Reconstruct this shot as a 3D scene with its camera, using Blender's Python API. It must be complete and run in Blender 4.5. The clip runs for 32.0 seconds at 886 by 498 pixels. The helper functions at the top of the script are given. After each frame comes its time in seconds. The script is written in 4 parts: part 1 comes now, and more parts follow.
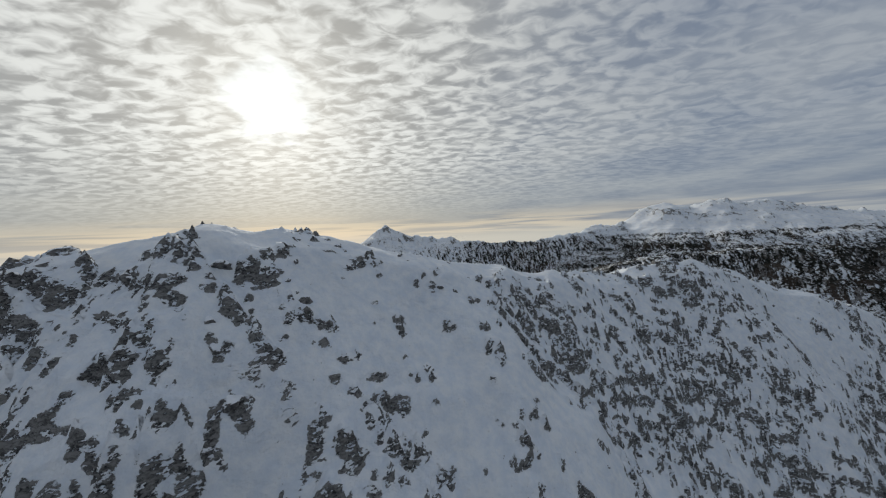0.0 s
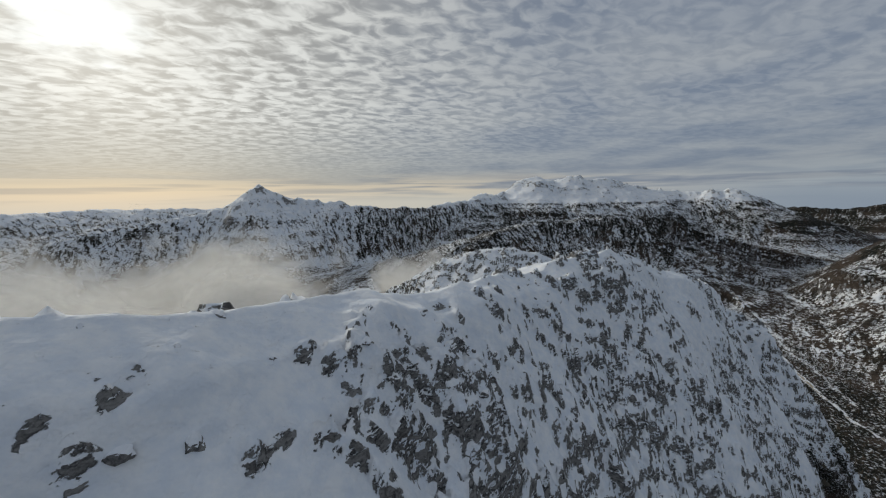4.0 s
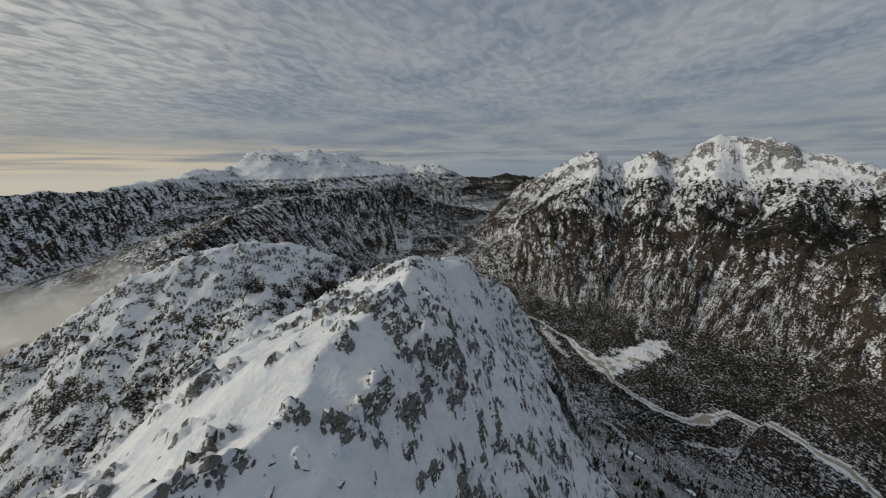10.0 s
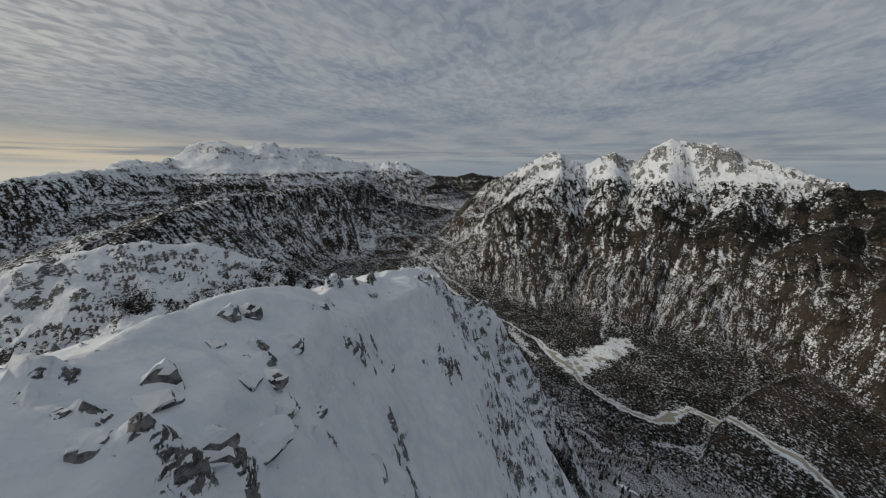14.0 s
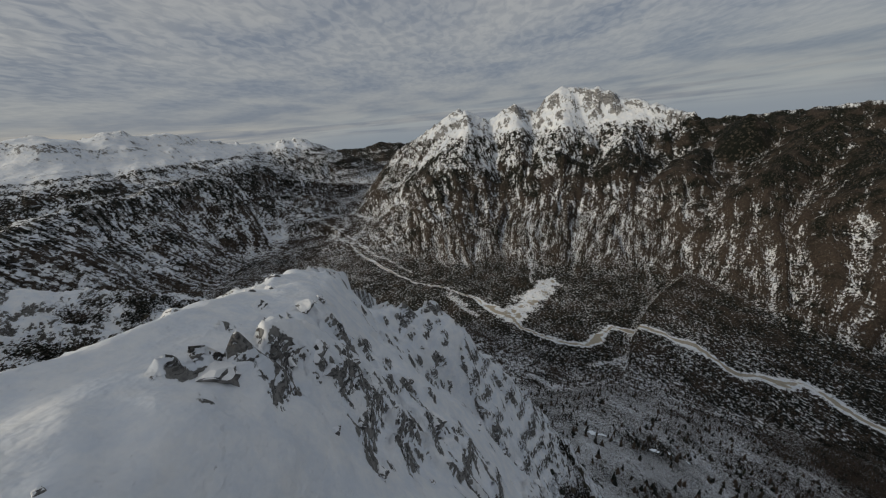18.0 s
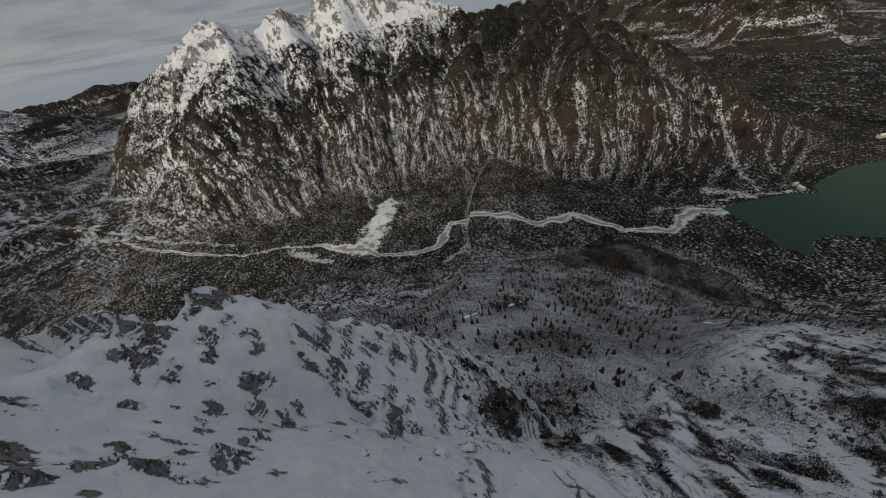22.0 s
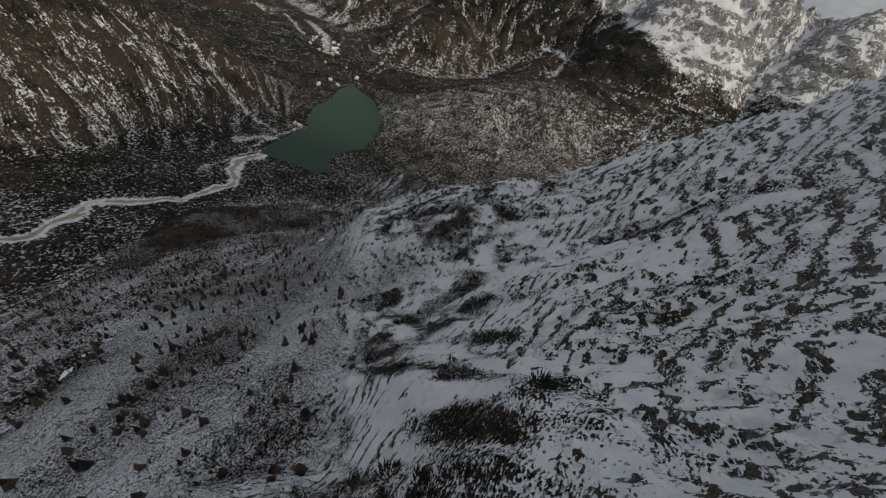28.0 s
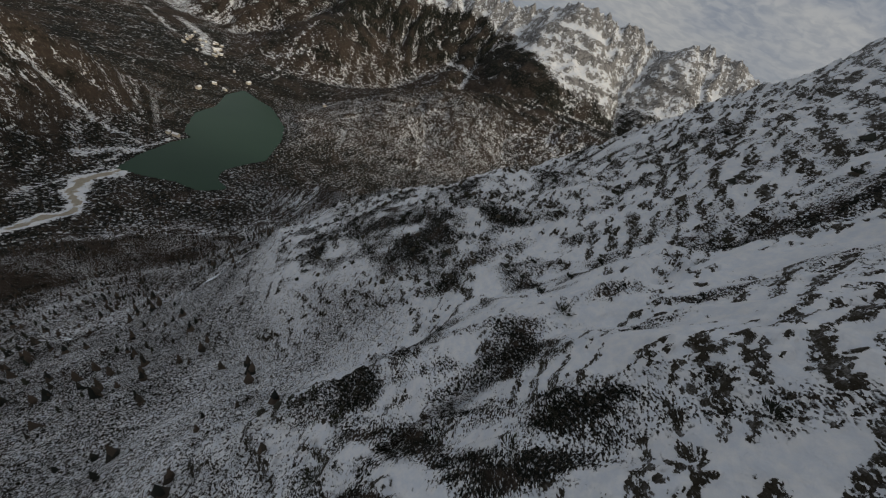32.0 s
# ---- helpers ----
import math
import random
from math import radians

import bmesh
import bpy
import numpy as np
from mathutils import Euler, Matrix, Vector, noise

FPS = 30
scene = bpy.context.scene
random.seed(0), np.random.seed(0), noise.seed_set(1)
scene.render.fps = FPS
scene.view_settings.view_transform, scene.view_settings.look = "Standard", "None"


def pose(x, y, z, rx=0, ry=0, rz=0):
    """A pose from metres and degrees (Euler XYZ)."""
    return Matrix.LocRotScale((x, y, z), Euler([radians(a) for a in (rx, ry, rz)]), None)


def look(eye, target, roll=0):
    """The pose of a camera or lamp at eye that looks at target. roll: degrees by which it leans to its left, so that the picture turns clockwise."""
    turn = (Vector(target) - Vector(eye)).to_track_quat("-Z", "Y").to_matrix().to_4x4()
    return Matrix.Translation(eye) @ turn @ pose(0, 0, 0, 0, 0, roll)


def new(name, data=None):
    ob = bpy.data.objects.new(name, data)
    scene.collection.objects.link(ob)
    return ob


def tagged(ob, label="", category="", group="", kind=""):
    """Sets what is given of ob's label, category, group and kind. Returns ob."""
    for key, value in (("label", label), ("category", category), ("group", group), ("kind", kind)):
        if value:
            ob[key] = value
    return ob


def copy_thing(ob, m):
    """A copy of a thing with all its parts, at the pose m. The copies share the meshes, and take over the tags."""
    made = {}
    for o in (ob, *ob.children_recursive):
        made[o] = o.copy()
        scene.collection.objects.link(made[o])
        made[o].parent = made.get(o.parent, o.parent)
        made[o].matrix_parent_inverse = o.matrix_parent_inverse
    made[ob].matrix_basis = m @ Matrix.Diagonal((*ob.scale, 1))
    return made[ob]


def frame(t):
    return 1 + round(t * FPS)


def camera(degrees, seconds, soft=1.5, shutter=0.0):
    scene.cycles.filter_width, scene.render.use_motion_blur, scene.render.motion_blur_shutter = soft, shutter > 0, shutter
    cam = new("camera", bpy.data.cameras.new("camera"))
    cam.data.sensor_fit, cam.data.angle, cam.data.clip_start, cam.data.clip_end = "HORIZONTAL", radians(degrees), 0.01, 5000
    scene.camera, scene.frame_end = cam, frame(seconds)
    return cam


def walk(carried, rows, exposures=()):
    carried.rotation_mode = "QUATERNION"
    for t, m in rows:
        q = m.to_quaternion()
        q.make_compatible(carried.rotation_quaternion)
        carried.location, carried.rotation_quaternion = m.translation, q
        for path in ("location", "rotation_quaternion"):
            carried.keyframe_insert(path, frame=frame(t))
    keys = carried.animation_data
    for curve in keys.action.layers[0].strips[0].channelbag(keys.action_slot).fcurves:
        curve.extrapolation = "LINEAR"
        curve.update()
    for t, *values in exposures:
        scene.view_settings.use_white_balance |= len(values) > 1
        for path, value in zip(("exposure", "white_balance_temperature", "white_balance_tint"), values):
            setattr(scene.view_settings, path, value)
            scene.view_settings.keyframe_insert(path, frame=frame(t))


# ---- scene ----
cam = camera(109.8, 32.0, soft=1.15)
PATH = [
    (0.0, pose(-81.38, -95.18, 6.59, 86.93, 3.14, -0.64)),
    (1.0, pose(-79.11, -85.30, 9.01, 86.45, 1.09, 0.64)),
    (2.0, pose(-78.27, -76.30, 11.08, 85.45, 0.88, -3.80)),
    (2.5, pose(-77.40, -72.47, 11.89, 84.65, 1.56, -6.33)),
    (4.5, pose(-68.85, -51.72, 9.18, 78.60, 0.46, -25.79)),
    (5.0, pose(-68.19, -48.79, 9.35, 78.38, 0.22, -31.61)),
    (6.0, pose(-65.48, -43.01, 10.27, 77.23, -1.12, -39.63)),
    (7.0, pose(-61.25, -36.04, 10.13, 76.04, -1.15, -47.10)),
    (8.0, pose(-55.38, -28.95, 10.86, 75.50, -0.19, -54.82)),
    (9.0, pose(-47.93, -22.11, 11.43, 75.20, -0.07, -59.91)),
    (10.0, pose(-37.80, -15.56, 10.52, 74.57, 0.94, -64.05)),
    (11.0, pose(-26.69, -9.56, 8.46, 73.96, 1.50, -67.01)),
    (12.0, pose(-14.95, -4.83, 4.87, 74.32, 1.23, -68.90)),
    (13.0, pose(0.00, 0.00, 0.00, 74.36, 0.75, -69.76)),
    (14.0, pose(16.68, 5.28, -4.14, 74.49, -0.41, -70.12)),
    (14.5, pose(23.67, 7.06, -5.44, 74.42, -1.22, -70.22)),
    (16.5, pose(49.02, 13.43, -12.49, 72.65, -0.29, -74.83)),
    (17.0, pose(54.61, 14.82, -14.77, 71.64, 1.69, -77.89)),
    (18.0, pose(65.04, 16.87, -18.89, 68.39, 5.34, -86.26)),
    (19.0, pose(74.17, 17.01, -23.00, 61.92, 7.26, -95.70)),
    (20.0, pose(80.33, 14.54, -25.34, 57.24, 7.94, -104.38)),
    (21.0, pose(83.88, 13.45, -29.58, 53.30, 8.94, -113.82)),
    (22.0, pose(86.63, 12.54, -33.31, 51.23, 8.99, -120.92)),
    (23.0, pose(89.99, 10.89, -37.34, 48.64, 8.22, -130.02)),
    (24.0, pose(94.30, 8.57, -43.12, 45.58, 3.93, -144.73)),
    (25.0, pose(97.42, 4.77, -52.12, 44.72, -0.42, -158.75)),
    (26.0, pose(103.32, -1.09, -62.29, 45.01, -6.45, -172.59)),
    (26.5, pose(105.87, -4.31, -67.24, 45.62, -9.25, -179.46)),
    (28.5, pose(115.76, -17.40, -86.79, 49.19, -14.18, -193.57)),
    (29.0, pose(117.37, -22.55, -92.13, 50.06, -14.61, -195.92)),
    (30.0, pose(117.74, -36.25, -103.01, 51.80, -15.67, -200.77)),
    (31.0, pose(115.84, -51.35, -112.80, 53.18, -16.88, -204.77)),
    (32.0, pose(113.04, -65.67, -121.71, 54.68, -17.89, -206.67)),
]
EXPOSURES = [(0.0, 0.2, 6100, 9), (5.0, 0.1, 6150, 9), (9.0, 0.02, 6400, 9), (14.5, 0.05, 6450, 9), (19.0, 0.08, 6650, 10), (23.0, 0.1, 6800, 11), (26.0, 0.18, 6850, 11), (32.0, 0.22, 6850, 11)]
walk(cam, PATH, EXPOSURES)

# ---------------------------------------------------------------- light
SUN_AZ, SUN_EL = radians(-27), radians(21.4)
SUN_DIR = Vector((math.sin(SUN_AZ) * math.cos(SUN_EL), math.cos(SUN_AZ) * math.cos(SUN_EL), math.sin(SUN_EL)))
sun_data = bpy.data.lights.new("sun", "SUN")
sun_data.energy, sun_data.angle, sun_data.color = 1.5, radians(10), (1.0, 0.90, 0.74)
sun = new("sun", sun_data)
sun.matrix_world = look(SUN_DIR * 900, (0, 0, 0))


class Nodes:
    """Short hand for building node trees."""

    def __init__(self, tree):
        self.tree = tree
        tree.nodes.clear()

    def add(self, kind, **inputs):
        node = self.tree.nodes.new(kind)
        for key, value in inputs.items():
            self.set(node, key, value)
        return node

    def set(self, node, key, value):
        socket = node.inputs[int(key[1:])] if key[0] == "i" and key[1:].isdigit() else node.inputs[key.replace("_", " ")]
        if isinstance(value, bpy.types.NodeSocket):
            self.tree.links.new(value, socket)
        else:
            socket.default_value = value

    def math(self, op, a, b=0.0, c=0.0):
        node = self.tree.nodes.new("ShaderNodeMath")
        node.operation = op
        for i, v in enumerate((a, b, c)):
            self.set(node, "i%d" % i, v)
        return node.outputs[0]

    def vmath(self, op, a, b=(0, 0, 0)):
        if op == "SCALE_BY":
            op, b = "MULTIPLY", (b, b, b)
        node = self.tree.nodes.new("ShaderNodeVectorMath")
        node.operation = op
        self.set(node, "i0", a)
        self.set(node, "i1", b)
        return node.outputs["Value"] if op in ("DOT_PRODUCT", "LENGTH") else node.outputs["Vector"]

    def mix(self, fac, a, b):
        node = self.tree.nodes.new("ShaderNodeMix")
        node.data_type = "RGBA"
        node.clamp_factor = True
        self.set(node, "i0", fac)
        self.set(node, "i6", a)
        self.set(node, "i7", b)
        return node.outputs[2]

    def ramp(self, fac, lo, hi, smooth=True):
        node = self.tree.nodes.new("ShaderNodeMapRange")
        node.interpolation_type = "SMOOTHSTEP" if smooth else "LINEAR"
        self.set(node, "i0", fac)
        self.set(node, "i1", lo)
        self.set(node, "i2", hi)
        return node.outputs[0]

    def noise(self, vec, scale, detail=4.0, rough=0.55, distort=0.0):
        node = self.tree.nodes.new("ShaderNodeTexNoise")
        self.set(node, "Vector", vec)
        node.inputs["Scale"].default_value = scale
        node.inputs["Detail"].default_value = detail
        node.inputs["Roughness"].default_value = rough
        node.inputs["Distortion"].default_value = distort
        return node.outputs[0]

    def voronoi(self, vec, scale):
        node = self.tree.nodes.new("ShaderNodeTexVoronoi")
        self.set(node, "Vector", vec)
        node.inputs["Scale"].default_value = scale
        return self.add("ShaderNodeSeparateColor", Color=node.outputs["Color"]).outputs[0], node.outputs["Distance"]

    def attr(self, name):
        node = self.tree.nodes.new("ShaderNodeAttribute")
        node.attribute_name = name
        return node.outputs["Fac"]


def col(r, g, b):
    return (r, g, b, 1.0)


world = bpy.data.worlds.new("overcast_sky")
scene.world = world
world.use_nodes = True
w = Nodes(world.node_tree)
sky = w.tree.nodes.new("ShaderNodeTexSky")
sky.sky_type, sky.sun_disc, sky.sun_elevation, sky.sun_rotation = "NISHITA", False, SUN_EL, SUN_AZ
way = w.vmath("NORMALIZE", w.add("ShaderNodeTexCoord").outputs["Generated"])
up = w.add("ShaderNodeSeparateXYZ", Vector=way).outputs["Z"]
lift = w.math("ADD", w.math("MAXIMUM", up, 0.0), 0.10)
plane = w.vmath("DIVIDE", way, w.add("ShaderNodeCombineXYZ", X=lift, Y=lift, Z=1.0).outputs[0])
plane = w.vmath("MULTIPLY", plane, (1, 1, 0))
near_sun = w.vmath("DOT_PRODUCT", way, tuple(SUN_DIR))
toward = w.math("MAXIMUM", near_sun, 0.0)
glow = w.math("POWER", toward, 3.5)
glare = w.math("POWER", toward, 45.0)
disc = w.ramp(w.math("ADD", near_sun, w.math("MULTIPLY", w.noise(plane, 3.0, 4.0, 0.6), 0.02)), 1.003, 1.009)
# rows of small cloud cells with softer, larger folds between them
turned = w.tree.nodes.new("ShaderNodeMapping")
turned.inputs["Rotation"].default_value = (0, 0, radians(25))
turned.inputs["Scale"].default_value = (1.0, 1.5, 1.0)
w.tree.links.new(plane, turned.inputs["Vector"])
puffs = w.ramp(w.noise(turned.outputs[0], 7.5, 3.5, 0.52, 0.5), 0.34, 0.66)
folds = w.ramp(w.noise(plane, 1.1, 3.5, 0.5, 0.3), 0.30, 0.70)
puffs = w.math("MULTIPLY", puffs, w.ramp(up, 0.03, 0.22, False))
body = w.mix(w.math("MULTIPLY", folds, 0.85), col(0.150, 0.176, 0.222), col(0.262, 0.274, 0.288))
body = w.mix(w.math("MULTIPLY", glow, 0.9), body, col(0.35, 0.32, 0.26))
body = w.mix(w.math("MULTIPLY", puffs, w.math("ADD", w.math("MULTIPLY", glow, 0.85), 0.12)), body, col(0.76, 0.735, 0.66))
body = w.mix(w.math("MULTIPLY", glare, 0.35), body, col(0.80, 0.78, 0.70))
body = w.mix(disc, body, col(0.86, 0.86, 0.80))
# the clear strip under the cloud deck, with thin streaks across it
streak = w.noise(w.vmath("MULTIPLY", way, (1.6, 1.6, 42.0)), 1.6, 3.0, 0.5)
strip = w.math("MULTIPLY", w.ramp(w.math("ADD", up, w.math("MULTIPLY", streak, 0.05)), 0.105, 0.035), w.ramp(streak, 0.40, 0.56))
warm = w.ramp(near_sun, -0.2, 0.75)
body = w.mix(w.math("MULTIPLY", strip, 0.66), body, w.mix(warm, col(0.31, 0.34, 0.355), col(0.66, 0.54, 0.37)))
body = w.mix(w.ramp(up, 0.03, -0.03), body, w.mix(warm, col(0.21, 0.245, 0.285), col(0.48, 0.45, 0.38)))
clear = w.tree.nodes.new("ShaderNodeMix")
clear.data_type, clear.blend_type = "RGBA", "ADD"
w.set(clear, "i0", 0.006)
w.set(clear, "i6", body)
w.set(clear, "i7", sky.outputs[0])
back = w.add("ShaderNodeBackground", Color=clear.outputs[2], Strength=1.0)
w.tree.links.new(back.outputs[0], w.add("ShaderNodeOutputWorld").inputs["Surface"])


# ---------------------------------------------------------------- noise and shapes of the land
def hash2(ix, iy, seed):
    h = (ix.astype(np.int64) * 374761393 + iy.astype(np.int64) * 668265263 + seed * 974711) & 0xFFFFFFFF
    h = ((h ^ (h >> 13)) * 1274126177) & 0xFFFFFFFF
    return ((h ^ (h >> 16)) & 0xFFFF).astype(np.float64) / 65535.0


def value(x, y, seed):
    ix, iy = np.floor(x), np.floor(y)
    fx, fy = x - ix, y - iy
    fx, fy = fx * fx * fx * (fx * (fx * 6 - 15) + 10), fy * fy * fy * (fy * (fy * 6 - 15) + 10)
    x0, y0 = int(ix.min()), int(iy.min())
    wide, deep = int(ix.max()) - x0 + 2, int(iy.max()) - y0 + 2
    if wide * deep < x.size:
        table = hash2(*np.meshgrid(np.arange(x0, x0 + wide), np.arange(y0, y0 + deep)), seed).ravel()
        k = ((iy - y0) * wide + (ix - x0)).astype(np.int32)
        a, b, c, d = table[k], table[k + 1], table[k + wide], table[k + wide + 1]
    else:
        a, b = hash2(ix, iy, seed), hash2(ix + 1, iy, seed)
        c, d = hash2(ix, iy + 1, seed), hash2(ix + 1, iy + 1, seed)
    return (a + (b - a) * fx) * (1 - fy) + (c + (d - c) * fx) * fy


def fbm(x, y, size, octaves=4, seed=0, gain=0.5):
    """Smooth noise in -1..1 with features about size metres across."""
    total, weight, amp, s = 0.0, 0.0, 1.0, 1.0 / size
    for k in range(octaves):
        ca, sa = math.cos(0.6 * k + 0.3), math.sin(0.6 * k + 0.3)
        total = total + amp * (2 * value((x * ca - y * sa) * s, (x * sa + y * ca) * s, seed + 17 * k) - 1)
        weight += amp
        amp *= gain
        s *= 2.03
    return total / weight * 1.6


def ridged(x, y, size, octaves=4, seed=0, gain=0.5):
    """Noise in 0..1 with sharp crests."""
    total, weight, amp, s = 0.0, 0.0, 1.0, 1.0 / size
    for k in range(octaves):
        ca, sa = math.cos(0.7 * k + 0.2), math.sin(0.7 * k + 0.2)
        total = total + amp * (1 - np.abs(2 * value((x * ca - y * sa) * s, (x * sa + y * ca) * s, seed + 31 * k) - 1))
        weight += amp
        amp *= gain
        s *= 2.1
    return total / weight


def step(x, lo, hi):
    t = np.clip((x - lo) / (hi - lo), 0, 1)
    return t * t * (3 - 2 * t)


def along(points, x, y):
    """Distance to a polyline, height and length along it, and the side (+1: left of its run)."""
    best = np.full(x.shape, 1e9)
    high, run, side = np.zeros(x.shape), np.zeros(x.shape), np.zeros(x.shape)
    length = 0.0
    for (ax, ay, az), (bx, by, bz) in zip(points[:-1], points[1:]):
        ux, uy = bx - ax, by - ay
        n = math.hypot(ux, uy)
        t = np.clip(((x - ax) * ux + (y - ay) * uy) / (n * n), 0, 1)
        d = np.hypot(x - ax - t * ux, y - ay - t * uy)
        nearer = d < best
        best = np.where(nearer, d, best)
        high = np.where(nearer, az + (bz - az) * t, high)
        run = np.where(nearer, length + t * n, run)
        side = np.where(nearer, np.sign(ux * (y - ay) - uy * (x - ax)), side)
        length += n
    return best, high, run, side


def polar(*rows):
    """Points from azimuth, distance and elevation seen from the flight's middle."""
    return [(r * math.sin(radians(a)), r * math.cos(radians(a)), r * math.tan(radians(e))) for a, r, e in rows]


FLOOR_Z = -600.0
CREST = [(-420, 40, -120), (-260, -40, -40), (-160, -58, 0), (-117, -47, 10), (-100, -37, 5.5), (-84, -31, 2), (-71, -20, -1), (-61, -12, -4),
         (-45, -1, -6.5), (-28, 5, -9), (-10, 10, -8.5), (4, 14, -8), (18, 22, -10.5), (30, 28, -15), (44, 31, -20.5), (66, 34, -25), (90, 39, -33), (104, 42, -38), (121, 50, -47),
         (137, 57, -74), (165, 64, -140), (220, 70, -260), (420, 90, -430), (640, 60, -540)]
SPUR_EAST = [(-117, -47, 8), (-82, -90, -72), (-44, -118, -122), (-8, -138, -146), (12, -165, -160), (28, -230, -212), (20, -330, -282), (-20, -480, -370), (-30, -700, -470),
             (60, -880, -585)]
SPUR_WEST = [(150, 50, -150), (200, -60, -300), (300, -200, -460), (470, -407, -552), (360, -580, -545), (227, -630, -545), (150, -580, -540)]
KNOB = [(106, 44, -41), (114, 35, -51), (120, 25, -55.5), (126, 14, -72), (129, 8, -86)]
SECOND = [(-60, 420, -170), (79, 341, -82), (111, 321, -69), (150, 292, -66), (199, 263, -80), (234, 218, -110), (300, 190, -190), (500, 200, -420)]
SADDLE = [(30, 95, -85), (80, 170, -135), (140, 285, -90)]
MASSIF = polar((76, 3300, -6), (78, 2570, -3.3), (82.3, 2420, -1.1), (88, 2400, 1.9), (91.8, 2360, -0.8), (97.2, 2400, 1.8), (100.5, 2360, 0.2), (102.5, 2350, 1.8),
               (105.4, 2350, 3.4), (108, 2330, 2.9), (111.2, 2300, 2.4), (113.5, 2300, 1.0), (115.8, 2290, 0.1), (120.5, 2240, -1.9), (124, 2180, -4.6), (127.3, 2100, -2.5),
               (131.2, 2080, -4.8), (134.2, 2010, -3.0), (138.3, 1960, -5.5), (142.8, 1890, -7.1), (150, 1810, -9.8), (155, 1750, -13.3), (159, 1690, -17), (161, 1630, -20))
RIBS = [polar((89, 2350, 1.5), (88, 1900, -6), (86, 1500, -17)), polar((97, 2350, 1.5), (98, 1900, -7), (99, 1450, -20)),
        polar((105, 2300, 3), (104, 1850, -6), (106, 1400, -20)), polar((113, 2250, -0.5), (112, 1800, -8), (114, 1400, -21)),
        polar((124, 2150, -5.5), (121, 1750, -9), (122, 1400, -21)), polar((134, 1900, -4.5), (130, 1650, -9), (129, 1380, -21)),
        polar((136, 1900, -5.5), (140, 1550, -10), (143, 1230, -23)), polar((142, 1850, -8), (146, 1450, -13), (150, 1120, -26.5)),
        polar((150, 1780, -11), (155, 1500, -15), (160, 1240, -25))]
BACK_WEST = polar((118, 4500, -2.6), (125, 4360, -2.5), (131, 4350, -2.3), (140.5, 4340, -1.8), (142.8, 4340, -2.6), (144.1, 4330, -1.2), (146.8, 4330, -1.9), (152, 3700, -2.5),
                  (160, 3300, -5), (166, 3100, -9))
NORTH_EAST = polar((183, 3600, 1.0), (-172, 3300, -1), (-165, 3300, 1.5), (-157, 3300, 1.8), (-150, 3250, 3.0), (-143, 3200, 4.6), (-137, 3100, 7.2), (-133, 3150, 5.6),
                   (-128, 3250, 5.4), (-124, 3300, 4.8), (-121, 3200, 6.6), (-117, 3300, 6.0), (-112, 3400, 5.4), (-108, 3500, 6), (-95, 3600, 3), (-80, 3700, 0))
MINE_SPUR = polar((-165, 3300, 1.0), (-172, 2700, -6), (-176, 2350, -12))
EAST_SPUR = polar((-150, 3250, 2.0), (-152, 2600, -7), (-158, 2150, -13))
HILL = polar((-170, 1480, -20), (-160, 1600, -15.8), (-150, 1800, -11), (-142, 2000, -8.8), (-130, 2000, -8.4), (-118, 1900, -9), (-105, 1900, -9.5))
PYRAMID = polar((-34, 3000, -4.5), (-24, 2800, -3), (-16, 2650, -1.2), (-10.5, 2550, 2.2), (-7, 2550, 0.0), (-1, 2600, -0.9), (7, 2650, -2.1), (15, 2700, -2.2),
                (22, 2750, -1.4), (30, 3000, -0.3))
PLATEAU = polar((26, 3000, -0.6), (30, 3200, -0.2), (33, 3400, 1.2), (36, 3450, 3.1), (38, 3500, 1.9), (41, 3500, 2.9), (47, 3600, 2.0), (52, 3700, 0.6), (57, 3800, -0.3),
                (63, 3900, 0.0), (66, 3900, -1.4), (69, 3800, -4.6))
PLATEAU_FOOT = polar((20, 1500, -12), (27, 1750, -8), (36, 2000, -5.5), (46, 2300, -4.4), (53, 2400, -4.0), (57, 2350, -8), (61, 2100, -13))
FAR_BLUE = polar((66, 4600, -2.2), (72, 4550, -2.4), (76, 4550, -1.8), (82, 4600, -3))
SOUTH_HILLS = polar((-60, 4300, -2.5), (-45, 4300, -1.8), (-29, 4300, -1.0), (-15, 4400, -1.6), (0, 4500, -1.6))
LAKE = [(369, -964), (313, -937), (260, -918), (213, -882), (158, -897), (176, -943), (165, -996), (110, -1049), (65, -1079), (9, -1248), (-12, -1389),
        (16, -1585), (62, -1657), (113, -1762), (176, -1652), (204, -1497), (257, -1394), (272, -1229), (252, -1189), (294, -1137), (347, -1033)]
RIVER = [(350, -975, 0), (410, -880, 0), (385, -775, 0), (470, -690, 0), (600, -650, 0), (625, -545, 0), (740, -495, 0), (845, -362, 0), (805, -312, 0), (762, -270, 0), (780, -200, 0),
         (850, -110, 0), (930, -70, 0), (1039, 25, 0), (1153, 227, 0), (1329, 464, 0), (1758, 821, 0), (2621, 1477, 0)]
FAN = [(1090, -250, 0), (1040, -205, 0), (980, -140, 0), (915, -95, 0)]
